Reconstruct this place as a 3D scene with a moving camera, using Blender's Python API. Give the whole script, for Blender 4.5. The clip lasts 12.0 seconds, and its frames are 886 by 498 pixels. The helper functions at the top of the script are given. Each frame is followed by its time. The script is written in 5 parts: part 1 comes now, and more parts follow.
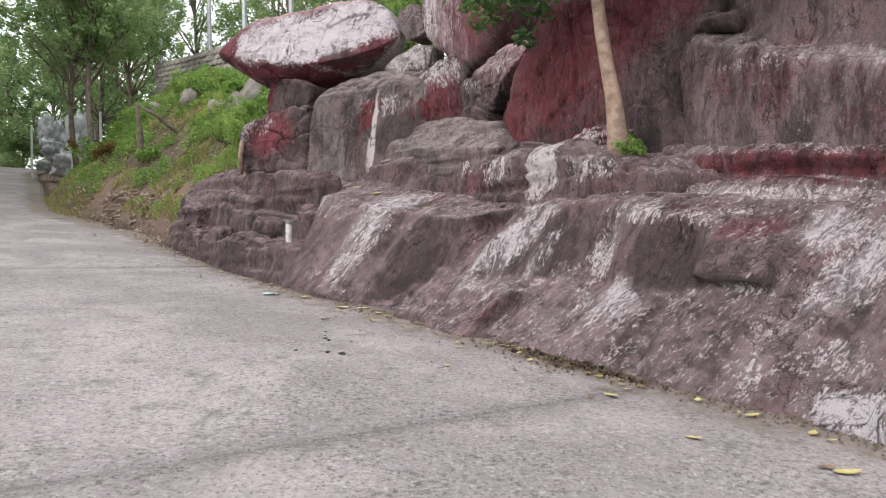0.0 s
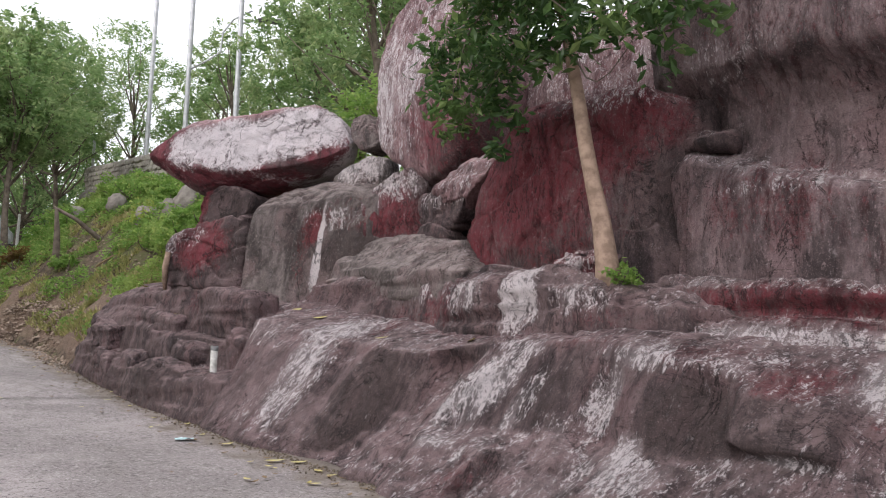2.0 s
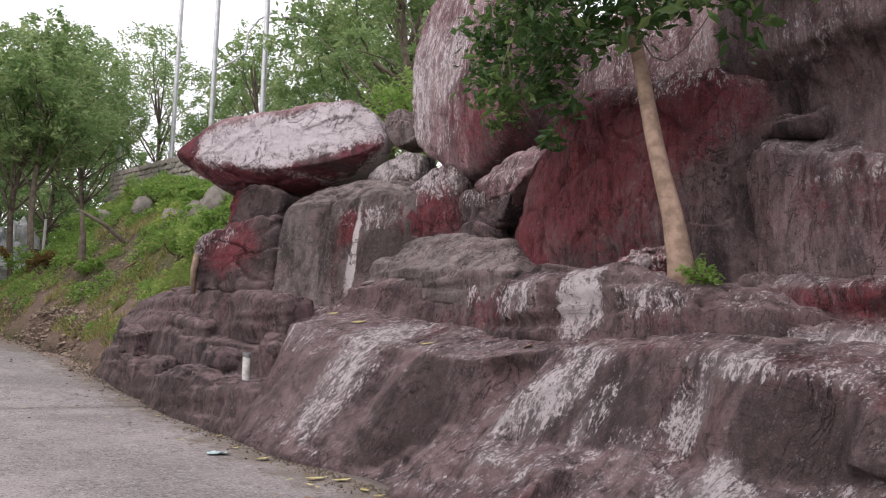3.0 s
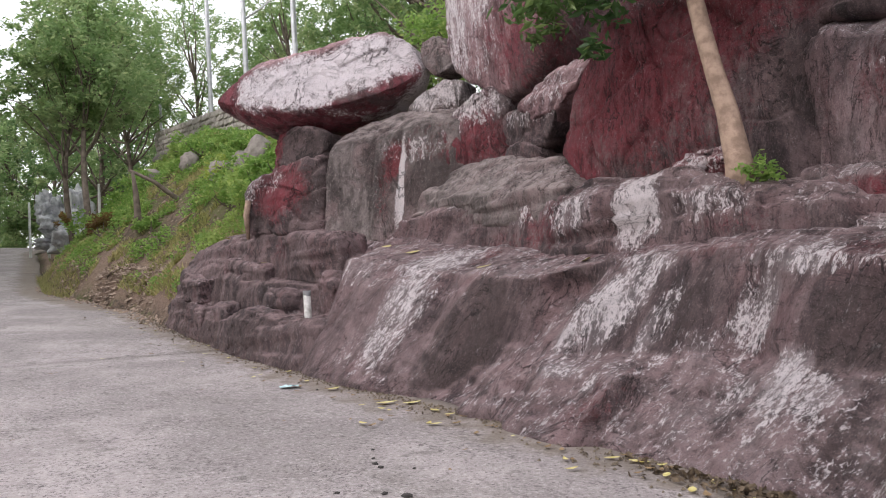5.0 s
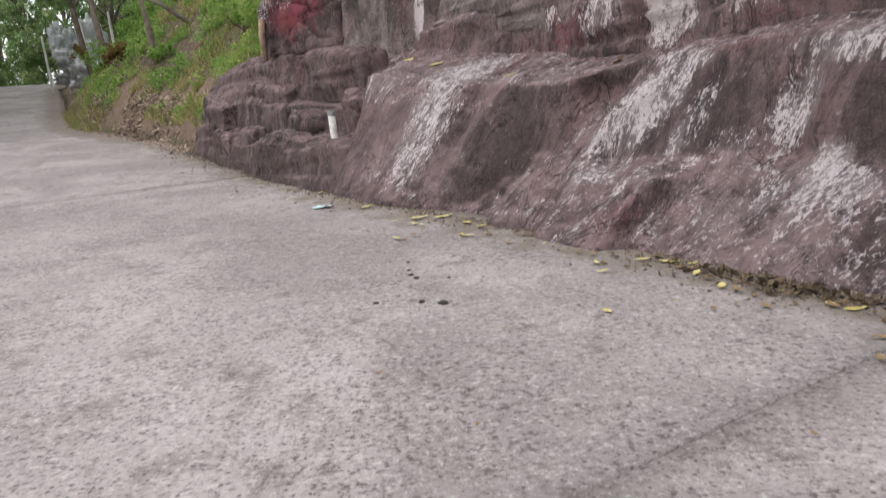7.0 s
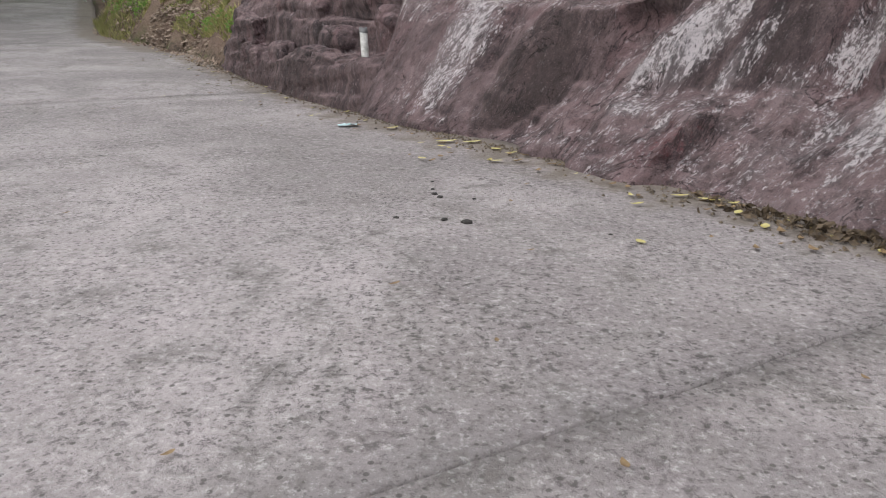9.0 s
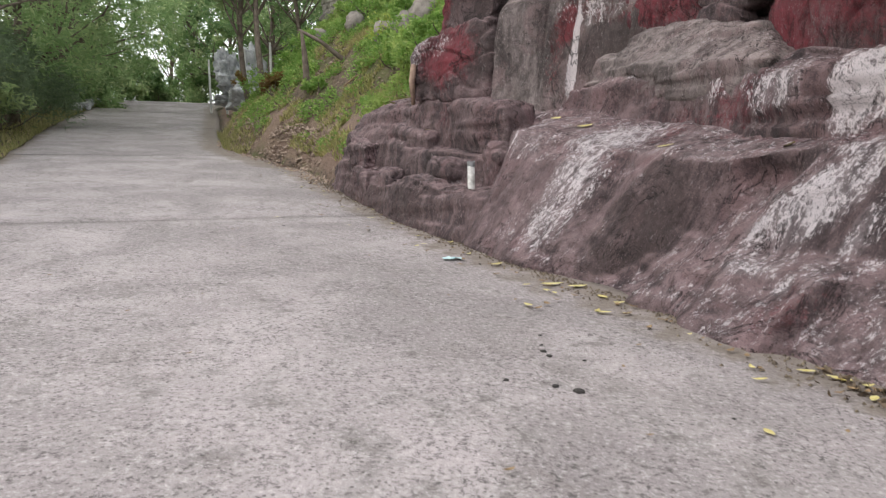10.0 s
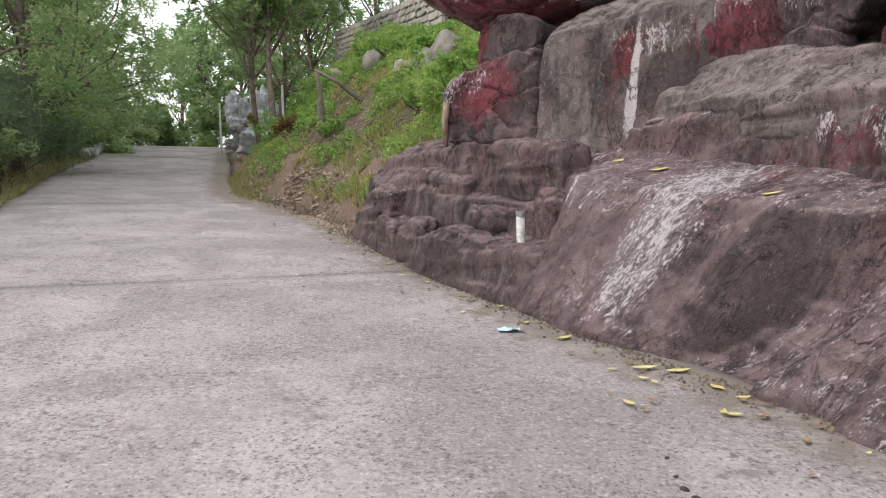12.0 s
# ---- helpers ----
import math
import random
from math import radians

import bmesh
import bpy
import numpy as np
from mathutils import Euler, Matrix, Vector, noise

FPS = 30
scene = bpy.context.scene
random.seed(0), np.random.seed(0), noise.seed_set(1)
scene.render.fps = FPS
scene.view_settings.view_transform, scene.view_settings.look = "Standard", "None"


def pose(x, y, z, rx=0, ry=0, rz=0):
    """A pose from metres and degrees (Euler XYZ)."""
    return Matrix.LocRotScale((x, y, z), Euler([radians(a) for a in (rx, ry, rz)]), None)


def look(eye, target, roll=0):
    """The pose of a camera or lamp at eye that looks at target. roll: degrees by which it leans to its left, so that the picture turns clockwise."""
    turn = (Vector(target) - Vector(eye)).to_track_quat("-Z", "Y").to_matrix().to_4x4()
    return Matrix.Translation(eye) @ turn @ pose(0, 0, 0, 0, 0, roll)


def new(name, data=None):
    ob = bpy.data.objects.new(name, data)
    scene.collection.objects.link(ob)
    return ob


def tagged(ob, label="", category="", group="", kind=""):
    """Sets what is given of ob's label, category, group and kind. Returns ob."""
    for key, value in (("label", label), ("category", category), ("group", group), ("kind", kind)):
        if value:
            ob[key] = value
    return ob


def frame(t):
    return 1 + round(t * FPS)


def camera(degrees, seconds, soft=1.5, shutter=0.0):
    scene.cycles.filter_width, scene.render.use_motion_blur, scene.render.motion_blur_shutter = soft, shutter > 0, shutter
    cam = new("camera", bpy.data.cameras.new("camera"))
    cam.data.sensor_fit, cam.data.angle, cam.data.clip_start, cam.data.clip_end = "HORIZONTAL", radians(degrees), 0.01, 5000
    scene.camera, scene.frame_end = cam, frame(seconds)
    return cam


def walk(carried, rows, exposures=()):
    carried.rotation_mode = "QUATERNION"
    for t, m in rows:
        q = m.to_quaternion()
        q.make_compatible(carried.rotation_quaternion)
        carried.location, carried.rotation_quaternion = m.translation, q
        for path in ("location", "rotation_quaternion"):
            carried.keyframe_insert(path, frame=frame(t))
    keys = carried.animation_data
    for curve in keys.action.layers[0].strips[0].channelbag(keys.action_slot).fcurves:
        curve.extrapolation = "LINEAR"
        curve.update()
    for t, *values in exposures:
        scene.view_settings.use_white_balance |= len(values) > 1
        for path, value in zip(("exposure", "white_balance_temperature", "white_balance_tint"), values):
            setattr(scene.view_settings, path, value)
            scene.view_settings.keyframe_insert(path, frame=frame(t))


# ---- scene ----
cam = camera(63.0, 12.0, soft=1.05, shutter=0.2)
PATH = [
    (0, (0.011, 0.41, 1.436), (0.01, 2.41, 1.398), -0.4),
    (0.5, (-0.024, 0.669, 1.514), (-0.008, 2.668, 1.569), 0.6),
    (1, (-0.093, 0.995, 1.586), (0.042, 2.981, 1.778), 0.4),
    (1.5, (-0.107, 1.363, 1.641), (0.06, 3.339, 1.902), 0.8),
    (2, (-0.205, 1.713, 1.663), (-0.037, 3.686, 1.942), 0.8),
    (2.5, (-0.382, 2.014, 1.7), (-0.207, 3.985, 1.989), 0.7),
    (3, (-0.455, 2.343, 1.684), (-0.345, 4.319, 1.974), 0.7),
    (3.5, (-0.536, 2.454, 1.581), (-0.445, 4.433, 1.849), -1.0),
    (3.7, (-0.541, 2.475, 1.513), (-0.46, 4.462, 1.729), -2.3),
    (5.3, (-0.514, 2.361, 1.583), (-0.544, 4.359, 1.682), -3.5),
    (5.5, (-0.511, 2.358, 1.596), (-0.549, 4.356, 1.674), -3.6),
    (6, (-0.513, 2.375, 1.576), (-0.573, 4.374, 1.599), -5.1),
    (6.5, (-0.516, 2.409, 1.543), (-0.61, 4.401, 1.387), -5.8),
    (7, (-0.517, 2.429, 1.532), (-0.659, 4.389, 1.157), -6.8),
    (7.2, (-0.547, 2.409, 1.527), (-0.706, 4.341, 1.037), -7.3),
    (8.8, (-0.552, 2.573, 1.335), (-0.751, 4.491, 0.808), -3.1),
    (9, (-0.563, 2.606, 1.349), (-0.772, 4.525, 0.825), -2.8),
    (9.5, (-0.611, 2.643, 1.484), (-0.941, 4.573, 1.074), -1.8),
    (10, (-0.701, 2.652, 1.661), (-1.146, 4.588, 1.427), -0.9),
    (10.5, (-0.851, 2.793, 1.715), (-1.348, 4.724, 1.565), -0.1),
    (11, (-0.985, 3.104, 1.71), (-1.507, 5.03, 1.576), -0.4),
    (11.5, (-1.12, 3.393, 1.75), (-1.634, 5.321, 1.62), -1.4),
    (12, (-1.365, 3.787, 1.779), (-1.833, 5.727, 1.656), -1.5),
]
walk(cam, [(t, look(eye, target, roll)) for t, eye, target, roll in PATH],
     exposures=[(0.0, 0.45, 6500, 10), (1.0, 0.28, 6500, 10), (2.0, 0.19, 6500, 12), (3.5, 0.08, 6650, 17), (5.5, 0.38, 6500, 12), (7.0, 0.36, 6560, 10), (9.0, 0.14, 6400, 8), (9.5, 0.12, 6400, 7), (10.0, 0.4, 6560, 9), (12.0, 0.48, 6560, 10)])

# ---- sky and sun: overcast midday ----
world = bpy.data.worlds.new("overcast_sky")
scene.world = world
world.use_nodes = True
wn = world.node_tree
wn.nodes.clear()
sky = wn.nodes.new("ShaderNodeTexSky")
sky.sky_type = "NISHITA"
sky.sun_disc = False
sky.sun_elevation = radians(44)
sky.sun_rotation = radians(239)
sky.dust_density = 4.0
sky_dim = wn.nodes.new("ShaderNodeVectorMath")
sky_dim.operation = "SCALE"
sky_dim.inputs[3].default_value = 0.1
sky_mix = wn.nodes.new("ShaderNodeMix")
sky_mix.data_type = "RGBA"
sky_mix.inputs[0].default_value = 0.8
sky_mix.inputs[7].default_value = (0.985, 0.985, 1.04, 1)
sky_out = wn.nodes.new("ShaderNodeBackground")
sky_out.inputs[1].default_value = 1.4
sky_end = wn.nodes.new("ShaderNodeOutputWorld")
wn.links.new(sky.outputs[0], sky_dim.inputs[0])
wn.links.new(sky_dim.outputs[0], sky_mix.inputs[6])
wn.links.new(sky_mix.outputs[2], sky_out.inputs[0])
wn.links.new(sky_out.outputs[0], sky_end.inputs[0])
sun = new("sun", bpy.data.lights.new("sun", "SUN"))
sun.data.energy = 1.0
sun.data.angle = radians(40)
sun.data.color = (1.0, 0.98, 0.95)
sun.matrix_world = look((-30, -18, 34), (0, 0, 0))

# ---- plan: s runs along the road, w across it towards the rocks, h above the road ----
DX, DY, NX, NY = -0.571, 0.821, 0.821, 0.571


def rise(s):
    q = max(0.0, min(s, 50.0) - 9.0)
    return 0.075 * q * q / (q + 10.0)


def road_z(s, w):
    return 0.15 + 0.0614 * max(-60.0, min(s, 50.0)) - 0.0182 * max(-30.0, min(w, 30.0)) + rise(s)


def at(s, w, h=0.0):
    return Vector((DX * s + NX * w, DY * s + NY * w, road_z(s, w) + h))


def ramp(x, a, b):
    k = max(0.0, min(1.0, (x - a) / (b - a)))
    return k * k * (3 - 2 * k)


def curve(x, xs, ys):
    return float(np.interp(x, xs, ys))


def toe(s):
    """The line at which road and bank meet."""
    return curve(s, [-20, 2, 7, 10, 14, 17, 18.7, 20.8, 23.2, 27.8, 36, 44, 60],
                 [4.9, 4.75, 4.55, 4.3, 4.15, 4.0, 4.0, 3.5, 2.95, 3.2, 3.95, 4.5, 9.0])


def bank(s, w):
    """Height of the ground above the road's plane."""
    d = w - toe(s)
    h = 0.0
    if d > 0:
        k = ramp(s, 13.6, 15.2) * (1 - ramp(s, 27.0, 36.0))
        cut = (0.55 + 0.25 * noise.noise((s * 0.8, 3.1, 0))) * ramp(d, 0.0, 0.5)
        slope = 0.98 * max(0.0, d - 0.35)
        h = min(cut + slope, 4.4 + 0.10 * max(0.0, d - 4.5)) * k
        low = min(0.4 * max(0.0, d - 1.2), 4.8)
        h = h + low * ramp(s, 27.0, 36.0)
        back = 1.1 * max(0.0, min(d - 3.4, 4.2)) + 0.25 * max(0.0, min(d - 8, 30))
        h = h + back * (1 - ramp(s, 13.6, 15.2)) * ramp(s, -30, -12)
    if w < -2.1:
        h -= 0.05 * ramp(w, -2.1, -3.0) + 0.03 * max(0.0, min(-w - 4.0, 40.0))
    return h


# ---- materials ----
class Nodes:
    """A small wrapper round a material's node tree."""

    def __init__(self, name):
        self.mat = bpy.data.materials.new(name)
        self.mat.use_nodes = True
        self.tree = self.mat.node_tree
        self.bsdf = self.tree.nodes["Principled BSDF"]
        self.geo = self.tree.nodes.new("ShaderNodeNewGeometry")

    def link(self, a, b):
        self.tree.links.new(a, b)

    def set(self, name, value):
        self.bsdf.inputs[name].default_value = value

    def pos(self, scale=(1, 1, 1)):
        m = self.tree.nodes.new("ShaderNodeVectorMath")
        m.operation = "MULTIPLY"
        m.inputs[1].default_value = scale
        self.link(self.geo.outputs["Position"], m.inputs[0])
        return m.outputs[0]

    def plan(self, cs, cw, cz, lean=0.0):
        """Coordinates along the road, across it and up, so that runs follow the slope of a face; lean tips them along the road."""
        c = self.tree.nodes.new("ShaderNodeCombineXYZ")
        for i, (axis, k) in enumerate((((DX, DY, lean), cs), ((NX, NY, 0), cw), ((0, 0, 1), cz))):
            d = self.tree.nodes.new("ShaderNodeVectorMath")
            d.operation = "DOT_PRODUCT"
            d.inputs[1].default_value = [q * k for q in axis]
            self.link(self.geo.outputs["Position"], d.inputs[0])
            self.link(d.outputs["Value"], c.inputs[i])
        return c.outputs[0]

    def noise(self, scale, detail=4.0, rough=0.55, vec=None, warp=0.0):
        n = self.tree.nodes.new("ShaderNodeTexNoise")
        n.inputs["Scale"].default_value = scale
        n.inputs["Detail"].default_value = detail
        n.inputs["Roughness"].default_value = rough
        n.inputs["Distortion"].default_value = warp
        self.link(vec if vec is not None else self.geo.outputs["Position"], n.inputs["Vector"])
        return n.outputs["Fac"]

    def cells(self, scale, feature="F1", out="Distance", vec=None):
        n = self.tree.nodes.new("ShaderNodeTexVoronoi")
        n.feature = feature
        n.inputs["Scale"].default_value = scale
        self.link(vec if vec is not None else self.geo.outputs["Position"], n.inputs["Vector"])
        return n.outputs[out]

    def range(self, value, a, b, c=0.0, d=1.0, smooth=True):
        n = self.tree.nodes.new("ShaderNodeMapRange")
        n.interpolation_type = "SMOOTHSTEP" if smooth else "LINEAR"
        for i, v in enumerate((a, b, c, d)):
            n.inputs[i + 1].default_value = v
        self.link(value, n.inputs[0])
        return n.outputs[0]

    def math(self, op, a, b=None):
        n = self.tree.nodes.new("ShaderNodeMath")
        n.operation = op
        for i, v in enumerate((a, b)):
            if v is None:
                continue
            if isinstance(v, (int, float)):
                n.inputs[i].default_value = v
            else:
                self.link(v, n.inputs[i])
        return n.outputs[0]

    def mix(self, fac, a, b, blend="MIX"):
        n = self.tree.nodes.new("ShaderNodeMix")
        n.data_type = "RGBA"
        n.blend_type = blend
        if isinstance(fac, (int, float)):
            n.inputs[0].default_value = fac
        else:
            self.link(fac, n.inputs[0])
        for i, v in ((6, a), (7, b)):
            if isinstance(v, tuple):
                n.inputs[i].default_value = (*v, 1)
            else:
                self.link(v, n.inputs[i])
        return n.outputs[2]

    def attribute(self, name):
        n = self.tree.nodes.new("ShaderNodeAttribute")
        n.attribute_name = name
        return n.outputs["Fac"]

    def rand(self, island=False):
        if island:
            return self.geo.outputs["Random Per Island"]
        n = self.tree.nodes.new("ShaderNodeObjectInfo")
        return n.outputs["Random"]

    def up(self):
        n = self.tree.nodes.new("ShaderNodeSeparateXYZ")
        self.link(self.geo.outputs["Normal"], n.inputs[0])
        return n.outputs[2]

    def color(self, c):
        if isinstance(c, tuple):
            self.bsdf.inputs["Base Color"].default_value = (*c, 1)
        else:
            self.link(c, self.bsdf.inputs["Base Color"])
        return self

    def rough(self, v):
        if isinstance(v, (int, float)):
            self.set("Roughness", v)
        else:
            self.link(v, self.bsdf.inputs["Roughness"])
        return self

    def bump(self, height, strength=0.5, dist=0.02):
        n = self.tree.nodes.new("ShaderNodeBump")
        n.inputs["Strength"].default_value = strength
        n.inputs["Distance"].default_value = dist
        self.link(height, n.inputs["Height"])
        self.link(n.outputs[0], self.bsdf.inputs["Normal"])
        return self


def painted_rock(name, dark, light, red, white, lean=0.0):
    """Cast concrete rock with runs of red and white paint; the attributes say where the paint was put on, the dark one
    also where shade is painted.
    """
    n = Nodes(name)
    runs = n.noise(3.4, 7, 0.66, n.plan(1.0, 0.4, 0.28, lean), 0.5)
    drips = n.noise(9, 7, 0.72, n.plan(1.0, 0.4, 0.25, lean), 0.5)
    brush = n.noise(34, 7, 0.78, n.plan(1.0, 0.6, 0.5, lean), 0.3)
    fine = n.noise(21, 9, 0.8, n.plan(1.0, 0.7, 0.6, lean), 0.3)
    grit = n.noise(75, 5, 0.8)
    broad = n.noise(0.8, 4, 0.55)
    patch = n.noise(1.7, 6, 0.68, n.plan(1.0, 0.7, 0.5, lean), 0.7)
    body = n.mix(n.range(runs, 0.4, 0.62), dark, light)
    body = n.mix(n.range(broad, 0.42, 0.66, 0.0, 0.6), body, tuple(c * 1.25 for c in light))
    body = n.mix(n.range(patch, 0.48, 0.6, 0.0, 0.6), body, tuple(0.55 * c + 0.45 * r for c, r in zip(light, (0.3, 0.15, 0.16))))
    body = n.mix(n.range(n.noise(2.3, 6, 0.7, n.plan(1.0, 0.8, 0.7, lean), 0.8), 0.5, 0.64, 0.0, 0.6), body, tuple(c * 0.75 for c in dark))
    body = n.mix(n.range(drips, 0.56, 0.68, 0.0, 0.5), body, tuple(c * 0.55 for c in dark))
    body = n.mix(n.range(brush, 0.54, 0.68, 0.0, 0.5), body, tuple(min(1, c * 1.9) for c in light))
    body = n.mix(n.range(brush, 0.46, 0.34, 0.0, 0.6), body, tuple(c * 0.5 for c in dark))
    # brown wash; under overhanging rocks it puts shade into the colour
    umber_and_shade = n.math("ADD", n.attribute("umber_and_shade"), n.math("MULTIPLY", n.math("SUBTRACT", patch, 0.5), 1.6))
    body = n.mix(n.range(umber_and_shade, 0.3, 0.7, 0.0, 0.75), body, n.mix(n.range(fine, 0.35, 0.65), (0.05, 0.036, 0.035), (0.118, 0.085, 0.081)))
    dust = n.math("MULTIPLY", n.range(n.up(), 0.35, 0.8), n.range(n.noise(5.5, 7, 0.72), 0.4, 0.6))
    body = n.mix(n.math("MULTIPLY", dust, 0.55), body, tuple(min(1, c * 2.0) for c in light))
    coat = n.range(n.attribute("red"), 0.05, 0.35)
    r_amt = n.math("ADD", n.attribute("red"), n.math("MULTIPLY", n.math("SUBTRACT", n.math("ADD", n.math("MULTIPLY", patch, 0.5), n.math("MULTIPLY", fine, 0.5)), 0.5), 2.6))
    body = n.mix(n.math("MULTIPLY", n.range(r_amt, 0.22, 0.8, 0.0, 0.9), coat), body, red)
    body = n.mix(n.math("MULTIPLY", n.range(drips, 0.5, 0.36, 0.0, 0.75), coat), body, tuple(c * 0.3 for c in red))
    body = n.mix(n.math("MULTIPLY", n.range(fine, 0.54, 0.7, 0.0, 0.6), coat), body, tuple(min(1, c * 1.8 + 0.012) for c in red))
    # a thin chalky wash first, then the thick streaks over it
    put = n.range(n.attribute("white"), 0.03, 0.25)
    wash = n.math("ADD", n.attribute("white"), n.math("MULTIPLY", n.math("SUBTRACT", runs, 0.5), 1.8))
    body = n.mix(n.math("MULTIPLY", n.range(wash, 0.12, 0.9, 0.0, 0.52), put), body, tuple(0.55 * c for c in white))
    fleck = n.noise(38, 9, 0.82, n.plan(1.0, 0.55, 0.4, lean), 0.6)
    mixed = n.math("ADD", n.math("MULTIPLY", brush, 0.3), n.math("ADD", n.math("MULTIPLY", fleck, 0.4), n.math("MULTIPLY", drips, 0.3)))
    w_amt = n.math("ADD", n.attribute("white"), n.math("MULTIPLY", n.math("SUBTRACT", mixed, 0.5), 8.0))
    body = n.mix(n.math("MULTIPLY", n.range(w_amt, 0.42, 0.7, 0.0, 0.95), n.math("MAXIMUM", put, 0.25)), body, white)
    seam = n.math("ABSOLUTE", n.math("SUBTRACT", n.noise(2.6, 7, 0.62, n.plan(1.0, 0.6, 0.4, lean), 0.9), 0.5))
    split = n.math("ABSOLUTE", n.math("SUBTRACT", n.noise(3.1, 6, 0.66, n.plan(0.45, 0.8, 1.3), 0.7), 0.5))
    cracks = n.math("MAXIMUM", n.range(seam, 0.014, 0.0), n.math("MULTIPLY", n.range(split, 0.012, 0.0), 0.7))
    body = n.mix(n.math("MULTIPLY", n.math("MULTIPLY", cracks, n.range(patch, 0.42, 0.56)), 0.85), body, tuple(c * 0.3 for c in dark))
    body = n.mix(n.range(grit, 0.53, 0.66, 0.0, 0.6), body, tuple(c * 0.45 for c in dark))
    body = n.mix(n.range(grit, 0.44, 0.32, 0.0, 0.4), body, tuple(min(1, c * 2.3) for c in light))
    n.color(body).rough(n.range(fine, 0.3, 0.7, 0.55, 0.85))
    n.bump(n.math("SUBTRACT", n.math("ADD", n.math("MULTIPLY", brush, 0.6), n.math("ADD", n.math("MULTIPLY", fine, 0.8), n.math("MULTIPLY", grit, 0.5))), n.math("MULTIPLY", cracks, 0.4)), 1.0, 0.05)
    n.set("Specular IOR Level", 0.35)
    return n.mat


ROCK = painted_rock("painted_rock", (0.058, 0.042, 0.044), (0.232, 0.163, 0.163), (0.23, 0.036, 0.05), (0.82, 0.74, 0.75))
ROCK_LOW = painted_rock("leaning_paint_rock", (0.058, 0.042, 0.044), (0.225, 0.158, 0.159), (0.2, 0.05, 0.058), (0.82, 0.75, 0.76), 0.28)
ROCK_WALL = painted_rock("purple_grey_rock", (0.1, 0.074, 0.076), (0.36, 0.265, 0.27), (0.2, 0.035, 0.045), (0.78, 0.71, 0.72))
ROCK_GREY = painted_rock("grey_rock", (0.085, 0.069, 0.065), (0.3, 0.25, 0.238), (0.22, 0.035, 0.045), (0.76, 0.69, 0.69))
ROCK_PINK = painted_rock("pink_rock", (0.16, 0.088, 0.094), (0.47, 0.3, 0.31), (0.24, 0.042, 0.06), (0.88, 0.81, 0.83))


def simple(name, a, b, scale=8.0, rough=0.7, bump=0.3, metal=0.0, dist=0.01, island=False, spread=0.0):
    n = Nodes(name)
    f = n.noise(scale, 5, 0.6)
    col = n.mix(n.range(f, 0.3, 0.7), a, b)
    if spread:
        col = n.mix(n.range(n.rand(island), 0, 1, 0.0, spread, False), col, tuple(min(1.0, c * 1.9) for c in b))
    n.color(col).rough(rough)
    n.set("Metallic", metal)
    if bump:
        n.bump(n.noise(scale * 4, 5, 0.65), bump, dist)
    return n.mat


def foliage(name, dark, mid, pale, rough=0.5):
    n = Nodes(name)
    col = n.mix(n.range(n.rand(True), 0.0, 1.0, 0, 1, False), dark, mid)
    col = n.mix(n.range(n.rand(True), 0.82, 1.0, 0.0, 0.8, False), col, pale)
    col = n.mix(n.range(n.noise(0.7, 2), 0.45, 0.7, 0.0, 0.5), col, pale)
    n.color(col).rough(rough)
    trans = n.tree.nodes.new("ShaderNodeBsdfTranslucent")
    n.link(col, trans.inputs[0])
    both = n.tree.nodes.new("ShaderNodeMixShader")
    both.inputs[0].default_value = 0.6
    n.link(n.bsdf.outputs[0], both.inputs[1])
    n.link(trans.outputs[0], both.inputs[2])
    n.link(both.outputs[0], n.tree.nodes["Material Output"].inputs[0])
    return n.mat


LEAF_MAIN = foliage("broad_leaf", (0.04, 0.095, 0.028), (0.095, 0.185, 0.055), (0.3, 0.4, 0.14), 0.33)
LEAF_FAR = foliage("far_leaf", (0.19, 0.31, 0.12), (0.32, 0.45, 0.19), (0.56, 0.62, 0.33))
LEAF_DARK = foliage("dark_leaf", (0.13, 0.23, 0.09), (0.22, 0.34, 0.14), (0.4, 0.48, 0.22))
LEAF_FEATHER = foliage("feathery_leaf", (0.14, 0.2, 0.115), (0.21, 0.285, 0.165), (0.28, 0.35, 0.21))
LEAF_BRIGHT = foliage("weed_leaf", (0.17, 0.31, 0.065), (0.3, 0.46, 0.12), (0.5, 0.57, 0.2))
LEAF_YELLOW = foliage("pale_weed_leaf", (0.32, 0.4, 0.08), (0.42, 0.5, 0.12), (0.5, 0.55, 0.2))
LEAF_RUST = foliage("rusty_leaf", (0.16, 0.08, 0.03), (0.2, 0.16, 0.05), (0.3, 0.2, 0.07))
GRASS = foliage("grass_blade", (0.25, 0.27, 0.1), (0.44, 0.41, 0.17), (0.66, 0.55, 0.32))
FALLEN = simple("fallen_leaf", (0.45, 0.36, 0.09), (0.62, 0.56, 0.26), 25, 0.6, 0.2, spread=0.15)
FALLEN_BROWN = simple("dry_leaf", (0.16, 0.10, 0.05), (0.30, 0.21, 0.11), 25, 0.8, 0.2)
BARK = simple("pale_bark", (0.22, 0.15, 0.11), (0.42, 0.3, 0.225), 9, 0.85, 0.6, dist=0.02)
BARK_GREY = simple("grey_bark", (0.11, 0.085, 0.065), (0.22, 0.18, 0.145), 6, 0.9, 0.6, dist=0.02)
STEEL = simple("galvanised_steel", (0.45, 0.46, 0.47), (0.6, 0.61, 0.62), 5, 0.45, 0.05, 0.6)
POST_WHITE = simple("white_post_paint", (0.55, 0.55, 0.52), (0.72, 0.72, 0.7), 6, 0.7, 0.1)
